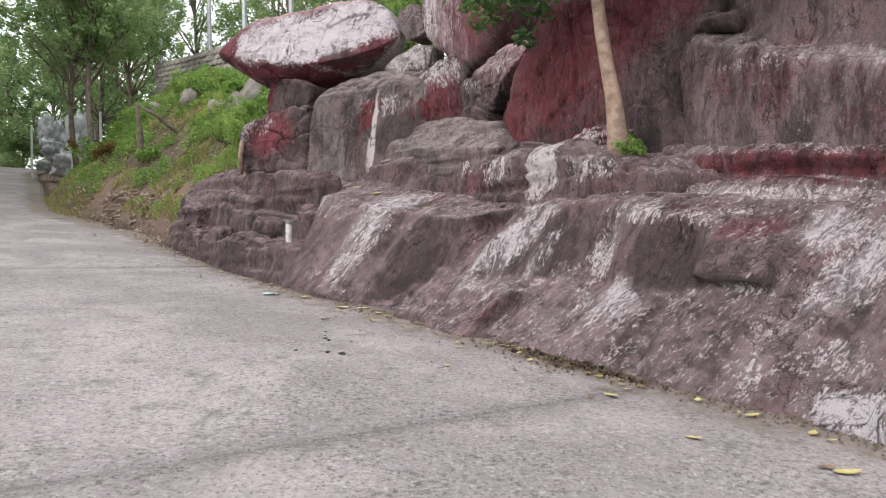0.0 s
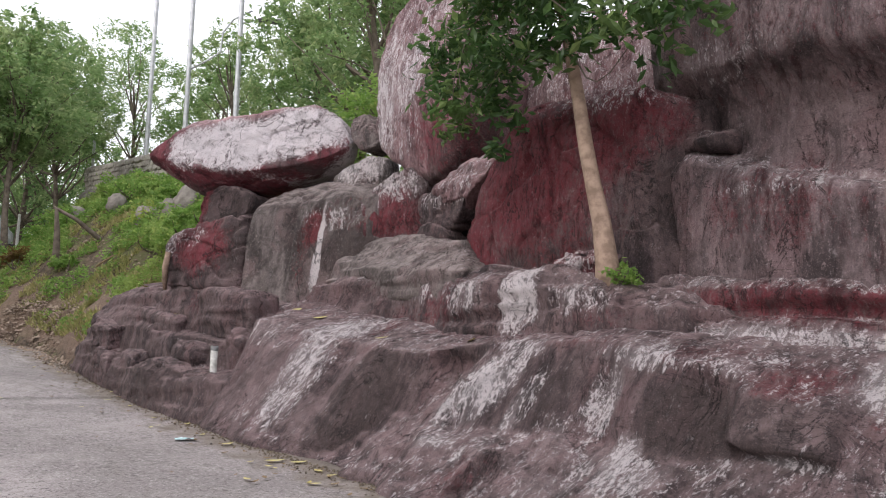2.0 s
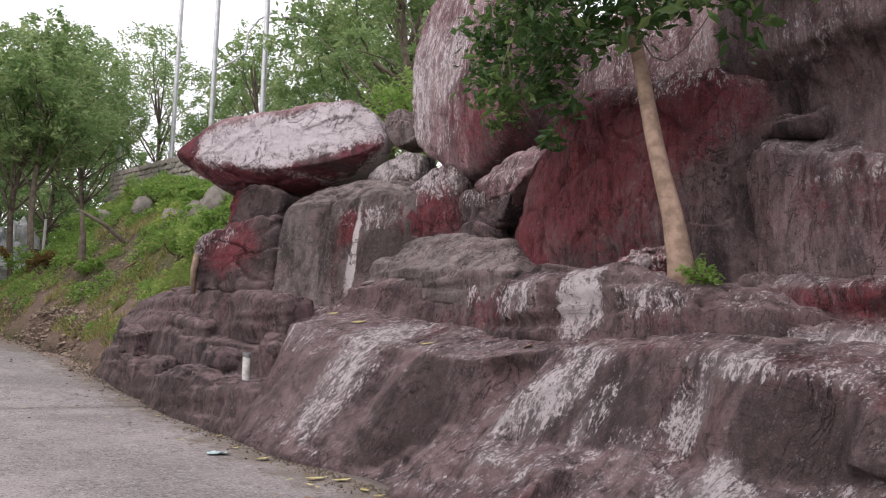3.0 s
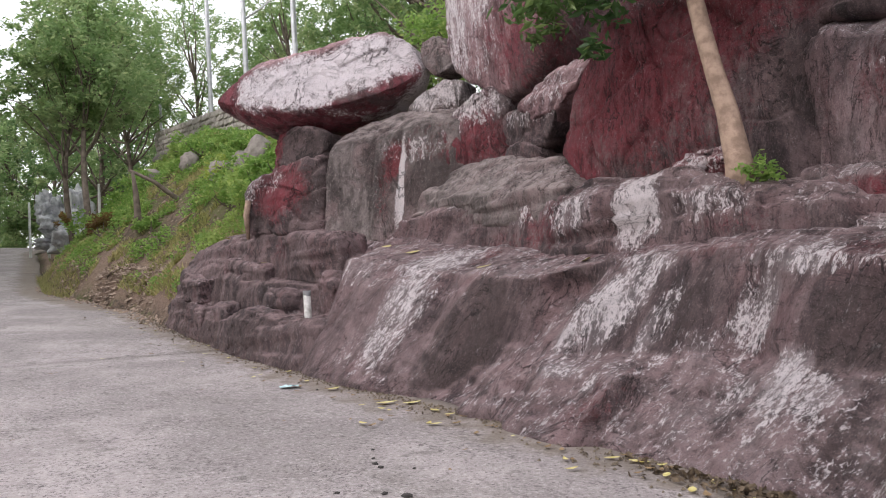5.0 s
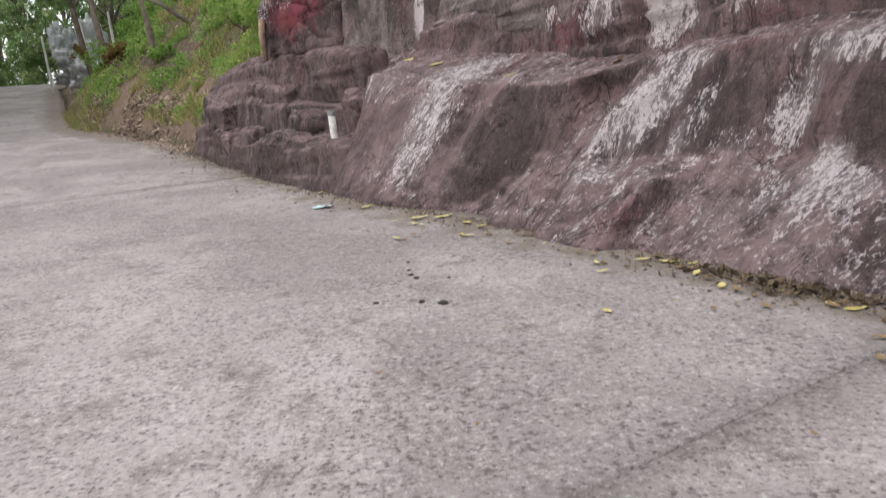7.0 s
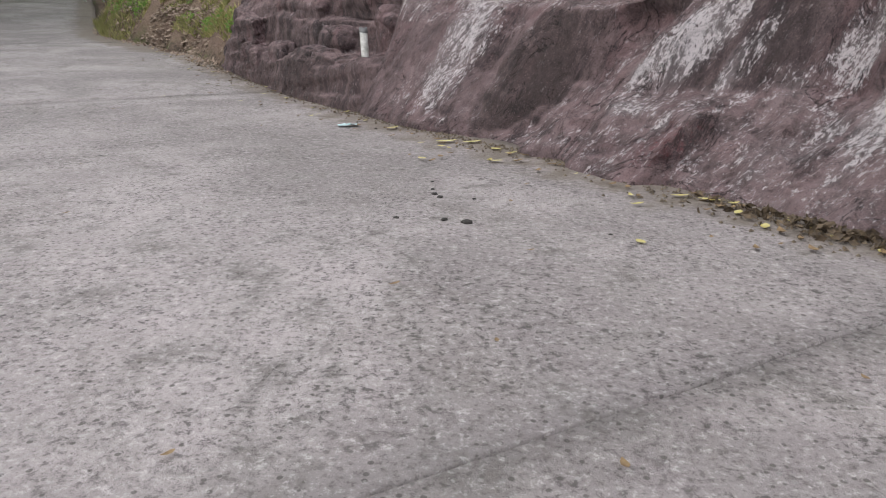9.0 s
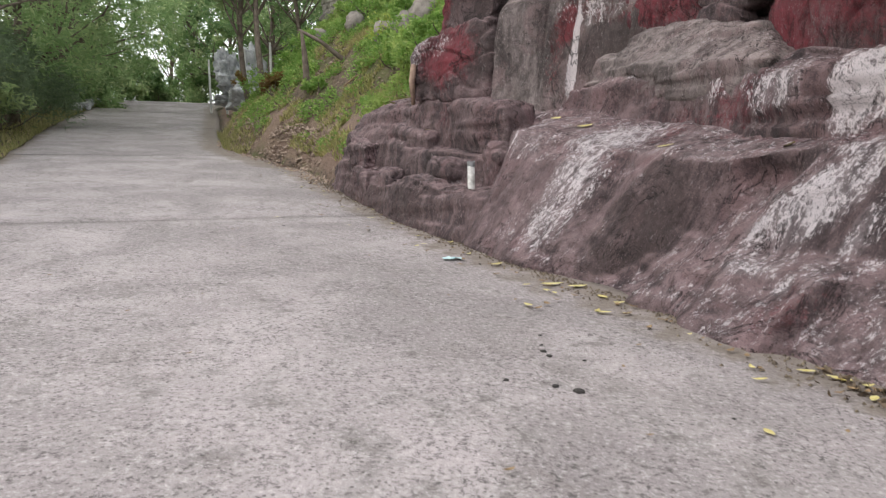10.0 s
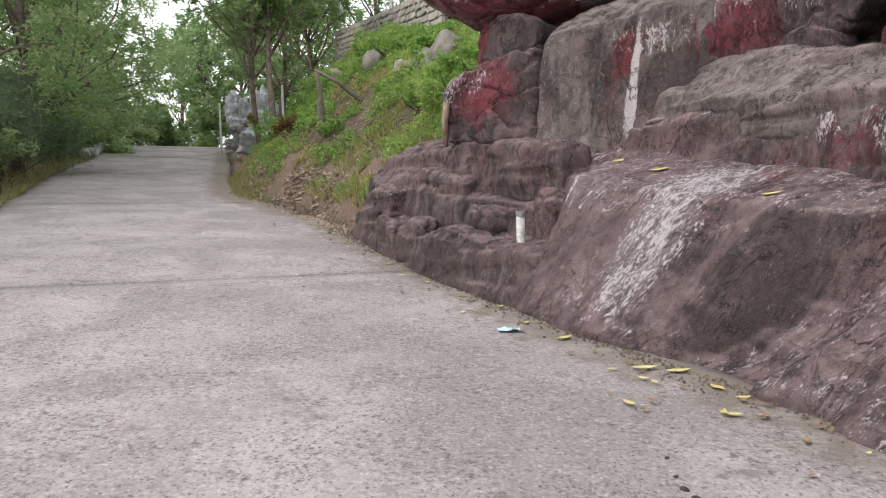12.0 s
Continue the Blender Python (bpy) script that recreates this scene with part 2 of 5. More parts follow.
PLASTIC_WHITE = simple("chalky_white_plastic", (0.34, 0.33, 0.3), (0.66, 0.65, 0.62), 14, 0.6, 0.2)
DARK_RUBBER = simple("dark_lump", (0.02, 0.018, 0.016), (0.05, 0.045, 0.04), 30, 0.9, 0.3)
LAMP_GREY = simple("lamp_housing_grey", (0.12, 0.12, 0.12), (0.2, 0.2, 0.2), 8, 0.5, 0.05)
LITTER_BLUE = simple("pale_blue_plastic", (0.35, 0.58, 0.6), (0.62, 0.76, 0.76), 30, 0.4, 0.3)
STONE_WALL = simple("wall_stone", (0.24, 0.215, 0.19), (0.42, 0.39, 0.35), 7, 0.9, 0.5, spread=0.25)
MORTAR = simple("dark_mortar", (0.09, 0.08, 0.07), (0.15, 0.13, 0.115), 12, 0.95, 0.5)
PALE_ROCK = simple("pale_grey_rock", (0.3, 0.31, 0.32), (0.6, 0.61, 0.62), 3, 0.9, 0.6, dist=0.05)
HILL_STONE = simple("hill_stone", (0.16, 0.14, 0.12), (0.3, 0.27, 0.24), 5, 0.9, 0.6, dist=0.04)
DARK_DOOR = simple("dark_recess", (0.03, 0.03, 0.032), (0.06, 0.06, 0.062), 5, 0.8, 0.1)


def concrete_road():
    n = Nodes("brushed_concrete")
    broad = n.noise(0.55, 5, 0.6, None, 0.6)
    mid = n.noise(3.5, 6, 0.65)
    grain = n.noise(38, 5, 0.75)
    pits = n.noise(21, 6, 0.8, None, 0.4)
    col = n.mix(n.range(broad, 0.35, 0.66), (0.275, 0.244, 0.24), (0.455, 0.405, 0.4))
    col = n.mix(n.range(mid, 0.35, 0.7, 0.0, 0.5), col, (0.36, 0.335, 0.318))
    col = n.mix(n.range(mid, 0.54, 0.7, 0.0, 0.7), col, (0.2, 0.182, 0.172))
    smear = n.noise(1.7, 6, 0.7, n.plan(0.5, 1.4, 1.0), 1.0)
    col = n.mix(n.range(smear, 0.52, 0.66, 0.0, 0.5), col, (0.24, 0.215, 0.2))
    worn = n.range(n.noise(1.3, 5, 0.65, None, 0.5), 0.36, 0.6)
    col = n.mix(n.math("MULTIPLY", n.range(pits, 0.53, 0.6, 0.0, 0.85), worn), col, (0.095, 0.085, 0.083))
    col = n.mix(n.range(pits, 0.44, 0.34, 0.0, 0.6), col, (0.66, 0.61, 0.6))
    chip = n.tree.nodes.new("ShaderNodeSeparateColor")
    n.link(n.cells(34, out="Color", vec=n.pos((1, 1, 1))), chip.inputs[0])
    near = n.range(n.cells(34), 0.34, 0.24)
    col = n.mix(n.math("MULTIPLY", n.range(chip.outputs[0], 0.72, 0.76, 0.0, 0.85), near), col, (0.12, 0.108, 0.102))
    col = n.mix(n.math("MULTIPLY", n.range(chip.outputs[1], 0.84, 0.88, 0.0, 0.3), near), col, (0.62, 0.59, 0.57))
    col = n.mix(n.range(grain, 0.52, 0.66, 0.0, 0.8), col, (0.15, 0.137, 0.13))
    col = n.mix(n.range(grain, 0.46, 0.32, 0.0, 0.6), col, (0.6, 0.57, 0.55))
    edge = n.attribute("edge")
    soil = n.math("ADD", edge, n.math("MULTIPLY", n.math("SUBTRACT", mid, 0.5), 1.6))
    col = n.mix(n.range(soil, 0.2, 0.85, 0.0, 0.75), col, (0.20, 0.165, 0.13))
    n.color(col).rough(n.range(grain, 0.3, 0.7, 0.75, 0.95))
    n.bump(n.math("ADD", n.math("MULTIPLY", pits, -0.8), n.math("MULTIPLY", grain, -0.5)), 0.8, 0.02)
    n.set("Specular IOR Level", 0.25)
    return n.mat


def soil(name):
    n = Nodes(name)
    a = n.noise(1.1, 5, 0.6)
    b = n.noise(9, 6, 0.7)
    col = n.mix(n.range(b, 0.3, 0.7), (0.055, 0.04, 0.028), (0.2, 0.145, 0.1))
    col = n.mix(n.range(a, 0.45, 0.6, 0.0, 0.85), col, (0.13, 0.14, 0.05))
    red = n.attribute("red")
    col = n.mix(n.range(n.math("ADD", red, n.math("SUBTRACT", b, 0.5)), 0.3, 0.8, 0.0, 0.85), col, (0.27, 0.185, 0.14))
    clod = n.noise(26, 7, 0.78)
    col = n.mix(n.range(clod, 0.52, 0.64, 0.0, 0.75), col, (0.045, 0.032, 0.024))
    col = n.mix(n.range(clod, 0.44, 0.34, 0.0, 0.6), col, (0.36, 0.27, 0.2))
    n.color(col).rough(0.95)
    n.bump(n.math("ADD", b, n.math("MULTIPLY", clod, 0.6)), 1.0, 0.08)
    return n.mat


ROAD = concrete_road()
SOIL = soil("bank_soil")


# ---- mesh helpers ----
def mesh_object(name, verts, faces, material, parent=None, smooth=True, attrs=None):
    me = bpy.data.meshes.new(name)
    me.from_pydata([tuple(v) for v in verts], [], faces)
    me.update()
    if smooth:
        me.polygons.foreach_set("use_smooth", [True] * len(me.polygons))
    me.materials.append(material)
    for key, values in (attrs or {}).items():
        a = me.attributes.new(key, "FLOAT", "POINT")
        a.data.foreach_set("value", [float(v) for v in values])
    ob = new(name, me)
    if parent is not None:
        ob.parent = parent
    return ob


def part(name, bm, material, parent, label=""):
    me = bpy.data.meshes.new(name)
    bm.to_mesh(me)
    bm.free()
    me.materials.append(material)
    ob = new(name, me)
    ob.parent = parent
    return tagged(ob, label) if label else ob


def grid_faces(n, m, close_m=False):
    out = []
    for i in range(n - 1):
        for j in range(m - 1 + close_m):
            a, b = i * m + j, i * m + (j + 1) % m
            out.append((a, b, b + m, a + m))
    return out


def relief(verts, faces, amount, scale, seed, strata=0.0, fold=0.0, crease=0.03, tall=0.6, fine=0.012):
    """Pushes the skin in and out: lumps, vertical folds and bedding planes."""
    me = bpy.data.meshes.new("tmp")
    me.from_pydata([tuple(v) for v in verts], [], faces)
    me.update()
    normals = [v.normal.copy() for v in me.vertices]
    bpy.data.meshes.remove(me)
    out = []
    off = Vector((seed * 7.31, seed * 3.17, seed * 1.7))
    for v, nn in zip(verts, normals):
        v = Vector(v)
        p = v * scale + off
        d = amount * noise.fractal(p, 0.9, 2.1, 5)
        if fold:
            d += fold * noise.fractal(Vector((v.x * 1.7, v.y * 1.7, v.z * 0.28)) + off, 0.8, 2.0, 4)
            ridge = 1 - abs(noise.noise(Vector((v.x * 2.3, v.y * 2.3, v.z * 0.4)) + off * 1.3))
            d -= fold * 0.9 * max(0.0, ridge - 0.9) * 8
        if crease:
            q = Vector(((v.x * DX + v.y * DY) * 1.0, (v.x * NX + v.y * NY) * 0.8, v.z * tall)) * 1.5 + off
            q += Vector((noise.noise(q * 1.3), noise.noise(q * 1.3 + off), noise.noise(q * 1.3 - off))) * 0.4
            f, cells = noise.voronoi(q)
            d += crease * 1.8 * noise.noise(cells[0] * 3.7) - crease * (1 - ramp(f[1] - f[0], 0.0, 0.1))
        if strata:
            z = v.z + 0.10 * noise.noise(v * 0.7 + off)
            k = noise.noise(Vector((v.x * 0.5, v.y * 0.5, z * 8.0)) + off)
            d += strata * math.tanh(k * 7) * (0.5 + noise.noise(v * 0.9 - off))
        if fine:
            d += fine * noise.fractal(Vector((v.x * 6.5, v.y * 6.5, v.z * 4.0)) - off, 0.7, 2.1, 4)
        out.append(v + nn * d)
    return out


def blobs(s, h, marks):
    """How much paint, painted shade among it, there is at (s, h); each mark: s, h, half width, half height, strength
    and, where it slants, its lean.
    """
    total = 0.0
    for ms, mh, rs, rh, k, *lean in marks:
        q = ((s - ms + (lean[0] * (h - mh) if lean else 0.0)) / rs) ** 2 + ((h - mh) / rh) ** 2
        if q < 1:
            total = max(total, k * (1 - q) ** 0.7)
    return total


def to_plan(v):
    s, w = v[0] * DX + v[1] * DY, v[0] * NX + v[1] * NY
    return s, w, v[2] - road_z(s, w)


def rock_ledge(name, stations, s_step, m, material, seed, lumps=0.10, scale=0.9, strata=0.0, fold=0.0,
               white=(), red=(), top_white=0.0, label="", shape=None, crease=0.03, tall=0.6, soften=2, umber_and_shade=()):
    """A skin drawn along the road: stations are (s, [(w, h), ...]) from the foot to the back."""
    ss = [q[0] for q in stations]
    n = int(round((ss[-1] - ss[0]) / s_step)) + 1
    verts = []
    for i in range(n):
        s = ss[0] + (ss[-1] - ss[0]) * i / (n - 1)
        prof = [(curve(s, ss, [q[1][k][0] for q in stations]), curve(s, ss, [q[1][k][1] for q in stations])) for k in range(len(stations[0][1]))]
        lens = [0.0]
        for a, b in zip(prof, prof[1:]):
            lens.append(lens[-1] + math.hypot(b[0] - a[0], b[1] - a[1]))
        row = []
        for j in range(m):
            d = lens[-1] * j / (m - 1)
            row.append([curve(d, lens, [q[0] for q in prof]), curve(d, lens, [q[1] for q in prof])])
        row = np.array(row)
        for _ in range(soften):
            row[1:-1] = 0.25 * row[:-2] + 0.5 * row[1:-1] + 0.25 * row[2:]
        for w, h in row:
            dw, dh = shape(s, w, h) if shape else (0, 0)
            verts.append(at(s, w + dw, h + dh))
    faces = grid_faces(n, m)
    verts = relief(verts, faces, lumps, scale, seed, strata, fold, crease, tall)
    return skin(name, verts, faces, material, white, red, top_white, label, umber_and_shade)


def skin(name, verts, faces, material, white, red, top_white, label, umber_and_shade=()):
    me = bpy.data.meshes.new("tmp")
    me.from_pydata([tuple(v) for v in verts], [], faces)
    me.update()
    ups = [v.normal.z for v in me.vertices]
    bpy.data.meshes.remove(me)
    wa, ra, ua = [], [], []
    for v, u in zip(verts, ups):
        s, w, h = to_plan(v)
        wa.append(max(blobs(s, h, white), top_white * ramp(u, 0.35, 0.8)))
        ra.append(blobs(s, h, red))
        ua.append(blobs(s, h, umber_and_shade))
    ob = mesh_object(name, verts, faces, material, attrs={"white": wa, "red": ra, "umber_and_shade": ua})
    return tagged(ob, label, "rock")


def rock_mass(name, a, b, us, top, bottom, front, back, material, seed, n=70, m=64, power=2.6, lumps=0.06, scale=1.1,
              fold=0.0, strata=0.0, white=(), red=(), top_white=0.0, label="", crease=0.03, tall=0.8):
    """A closed rock drawn from a to b, both (s, w): its top and bottom h, and how far it reaches to the front and to the back."""
    ax = Vector((b[0] - a[0], b[1] - a[1])).normalized()
    side = Vector((ax.y, -ax.x))
    if side.y > 0:
        side = -side
    verts = []
    for i in range(n):
        x = i / (n - 1)
        u = us[0] + (us[-1] - us[0]) * (0.5 - 0.5 * math.cos(math.pi * x)) if n > 12 else x
        t, o, f, k = (curve(u, us, q) for q in (top, bottom, front, back))
        for j in range(m):
            ang = 2 * math.pi * j / m
            c, sn = math.cos(ang), math.sin(ang)
            x1 = math.copysign(abs(c) ** (2 / power), c)
            y1 = math.copysign(abs(sn) ** (2 / power), sn)
            out = (f + k) / 2 * x1 + (f - k) / 2
            h = (t + o) / 2 + (t - o) / 2 * y1
            s = a[0] + (b[0] - a[0]) * u + side.x * out
            w = a[1] + (b[1] - a[1]) * u + side.y * out
            verts.append(at(s, w, h))
    faces = grid_faces(n, m, True)
    faces.append(tuple(range(m))[::-1])
    faces.append(tuple((n - 1) * m + j for j in range(m)))
    c = sum(verts, Vector()) / len(verts)
    # outward winding
    q = faces[len(faces) // 3]
    nn = (verts[q[1]] - verts[q[0]]).cross(verts[q[2]] - verts[q[0]])
    if nn.dot(verts[q[0]] - c) < 0:
        faces = [f[::-1] for f in faces]
    verts = relief(verts, faces, lumps, scale, seed, strata, fold, crease, tall)
    return skin(name, verts, faces, material, white, red, top_white, label)


def cut_rock(name, corners, back, material, seed, edge=18.0, detail=6, lumps=0.04, scale=1.2, fold=0.0, strata=0.0, crease=0.02, tall=0.8,
             white=(), red=(), top_white=0.0, label="", umber_and_shade=()):
    """A block with flat faces and worn edges: corners (s, w, h) of its front, carried backwards by (s, w); edge: how sharp its arrises are."""
    mid_s = sum(c[0] for c in corners) / len(corners)
    pts = [at(*c) for c in corners] + [at(mid_s + (c[0] - mid_s) * 0.88 + back[0], c[1] + back[1], c[2]) for c in corners]
    bm = bmesh.new()
    for q in pts:
        bm.verts.new(q)
    bmesh.ops.convex_hull(bm, input=bm.verts[:])
    bmesh.ops.dissolve_limit(bm, angle_limit=radians(4), verts=bm.verts[:], edges=bm.edges[:])
    c = sum(pts, Vector()) / len(pts)
    planes = []
    for f in bm.faces:
        nn = f.normal.normalized()
        d = nn.dot(f.calc_center_median() - c)
        planes.append((nn if d > 0 else -nn, max(0.02, abs(d))))
    bm.free()
    arr = np.array([tuple(q - c) for q in pts])
    val, vec = np.linalg.eigh(arr.T @ arr / len(arr))
    spread = vec @ np.diag(np.sqrt(val)) @ vec.T
    bm = bmesh.new()
    bmesh.ops.create_icosphere(bm, subdivisions=detail, radius=1.0)
    dirs = np.array([tuple(v.co) for v in bm.verts]) @ spread
    faces = [tuple(v.index for v in f.verts) for f in bm.faces]
    bm.free()
    dirs /= np.linalg.norm(dirs, axis=1, keepdims=True)
    gauge = np.maximum(0.0, dirs @ np.array([tuple(q[0]) for q in planes]).T / np.array([q[1] for q in planes]))
    size = np.power(np.power(gauge, edge).sum(axis=1), -1.0 / edge)
    verts = [c + Vector(d) for d in dirs * size[:, None]]
    verts = relief(verts, faces, lumps, scale, seed, strata, fold, crease, tall)
    return skin(name, verts, faces, material, white, red, top_white, label, umber_and_shade)


# ---- ground and road ----
def build_ground():
    ss = [-400, -150, -60, -30, -15, -8] + [x * 0.3 - 4 for x in range(190)] + [55, 62, 75, 100, 160, 300, 600, 1500]
    ws = [-1500, -500, -200, -90, -45, -25, -15] + [x * 0.25 - 9 for x in range(96)] + [16, 18, 22, 30, 45, 80, 200, 600, 1500]
    verts, red = [], []
    for s in ss:
        for w in ws:
            h = bank(s, w)
            d = w - toe(s)
            if h > 0.05 and s > 12:
                h += 0.22 * noise.fractal(Vector((s * 0.6, w * 0.6, 4.0)), 0.9, 2.0, 4)
            if -2.2 < w and d < 0.1:
                h -= 0.12
            if s > 13 and 0 < d < 1.6:
                h += 0.10 * noise.fractal(Vector((s * 2.4, w * 2.4, 9.0)), 0.7, 2.0, 4)
            verts.append(at(s, w, h - 0.03))
            face = ramp(d, 0.0, 0.25) * (1 - ramp(d, 0.7, 1.6))
            scar = blobs(s, h, [(21.5, 2.2, 2.6, 0.9, 0.5), (19.0, 1.5, 1.6, 0.8, 0.4)]) if d > 0 else 0
            red.append(max(face * ramp(s, 13, 15) * 0.9, scar))
    ob = mesh_object("ground", verts, grid_faces(len(ss), len(ws)), SOIL, attrs={"red": red})
    for p in ob.data.polygons:
        if p.normal.z < 0:
            ob.data.flip_normals()
            break
    return tagged(ob, "brown soil ground with a reddish bank", "ground", kind="structure")


build_ground()


def build_road():
    road = tagged(new("road"), "grey concrete road slabs with soil along the edge", "road", kind="structure")
    joints = [-30, -22, -14, -5.0, 3.86, 12.75, 21.6, 30.4, 39.2, 48, 58]
    for i, (a, b) in enumerate(zip(joints, joints[1:])):
        n = int((b - a) / 0.3) + 1
        m = 30
        verts, edge = [], []
        for k in range(n + 1):
            s = a + 0.008 + (b - a - 0.016) * k / n
            left = curve(s, [0, 20, 30, 44, 60], [-2.0, -2.0, -2.05, -1.3, 1.0]) + 0.12 * noise.noise((s * 0.7, 0, 0))
            right = toe(s) + 0.25
            if s > 19:
                right = toe(s) - 0.05 + 0.1 * noise.noise((s * 0.9, 5, 0))
            for j in range(m + 1):
                w = left + (right - left) * j / m
                wob = 0.012 * noise.noise((s * 1.1, w * 0.9, 2)) if 0 < k < n else 0.006 * noise.noise((s * 1.1, w * 0.9, 2))
                js = 0.015 * noise.noise((w * 1.7, a if k == 0 else b, 0)) if k in (0, n) else 0
                verts.append(at(s + js, w, wob))
                e = max(1 - (right - 0.25 - w) / 0.8, 0.8 - (w - left) / 0.7, 0.0)
                edge.append(min(1.0, e))
        faces = grid_faces(n + 1, m + 1)
        base = len(verts)
        rim = [j for j in range(m + 1)] + [k * (m + 1) + m for k in range(1, n + 1)] + [n * (m + 1) + j for j in range(m - 1, -1, -1)] + [k * (m + 1) for k in range(n - 1, 0, -1)]
        for r in rim:
            verts.append(verts[r] - Vector((0, 0, 0.1)))
            edge.append(0.9)
        for q in range(len(rim)):
            p = (q + 1) % len(rim)
            faces.append((rim[q], base + q, base + p, rim[p]))
        slab = mesh_object("slab", verts, faces, ROAD, road, attrs={"edge": edge})
        if slab.data.polygons[5].normal.z < 0:
            slab.data.flip_normals()


build_road()

# ---- lower rock along the road ----
LOWER = [
    (-7.0, [(5.0, -0.3), (5.05, 0.0), (5.3, 0.6), (5.8, 1.2), (6.3, 1.35), (7.0, 1.5), (7.6, 1.5)]),
    (0.5, [(4.85, -0.3), (4.9, 0.0), (5.3, 0.6), (5.8, 1.1), (6.3, 1.35), (7.0, 1.5), (7.6, 1.5)]),
    (2.3, [(4.65, -0.3), (4.7, 0.0), (5.35, 0.7), (5.85, 1.15), (6.3, 1.4), (6.9, 1.5), (7.6, 1.5)]),
    (3.4, [(4.6, -0.3), (4.65, 0.0), (5.52, 0.8), (5.85, 1.17), (6.3, 1.45), (6.9, 1.5), (7.6, 1.5)]),
    (4.4, [(4.5, -0.3), (4.6, 0.0), (5.35, 0.62), (5.6, 1.29), (6.35, 1.5), (6.9, 1.5), (7.6, 1.5)]),
    (5.4, [(4.5, -0.3), (4.6, 0.0), (5.5, 0.62), (5.78, 1.4), (6.1, 1.5), (6.6, 1.5), (7.4, 1.5)]),
    (6.6, [(4.5, -0.3), (4.58, 0.0), (5.2, 0.52), (5.6, 1.3), (6.05, 1.42), (6.5, 1.5), (7.2, 1.5)]),
    (7.5, [(4.45, -0.3), (4.52, 0.0), (4.92, 0.5), (5.33, 1.13), (6.0, 1.35), (6.5, 1.4), (7.2, 1.4)]),
    (8.9, [(4.35, -0.3), (4.4, 0.0), (4.85, 0.55), (5.26, 1.22), (6.1, 1.48), (6.6, 1.5), (7.2, 1.5)]),
    (10.2, [(4.2, -0.3), (4.28, 0.0), (4.62, 0.6), (4.95, 1.33), (6.0, 1.58), (6.6, 1.6), (7.2, 1.6)]),
    (10.7, [(4.3, -0.3), (4.36, 0.0), (4.75, 0.55), (5.15, 1.3), (6.0, 1.6), (6.6, 1.6), (7.2, 1.6)]),
    (11.1, [(4.9, -0.3), (4.95, 0.0), (5.2, 0.5), (5.5, 1.2), (6.2, 1.5), (6.6, 1.5), (7.2, 1.5)]),
]


def lower_shape(s, w, h):
    """The large folds of the lower face: a hollow beside a slanting ridge, a foot block, a full bulge."""
    low = ramp(h, -0.2, 0.1) * (1 - ramp(h, 1.0, 1.3))
    ridge = 7.45 - 0.76 * h
    d = 0.3 * math.exp(-((s - ridge - 0.4) / 0.45) ** 2) * low * ramp(s, ridge - 0.04, ridge + 0.07)
    d -= 0.13 * math.exp(-((s - ridge + 0.2) / 0.24) ** 2) * low
    d -= 0.22 * ramp(s, 5.9, 6.0) * (1 - ramp(s, 6.62, 6.9)) * ramp(h, -0.2, 0.0) * (1 - ramp(h, 0.42, 0.52))
    d -= 0.10 * math.exp(-((s - 9.3) / 0.7) ** 2) * low
    d += 0.12 * math.exp(-((s - 4.3) / 0.2) ** 2) * low
    d += 0.08 * math.exp(-((s - 5.25) / 0.12) ** 2) * low
    d -= 0.16 * ramp(s, 3.35, 3.5) * (1 - ramp(s, 4.05, 4.2)) * ramp(h, 0.72, 0.8) * (1 - ramp(h, 1.1, 1.25))
    d += 0.07 * math.exp(-((s - 8.45) / 0.12) ** 2) * low
    d += 0.07 * math.exp(-((s - 2.9) / 0.15) ** 2) * low
    return d, 0.0


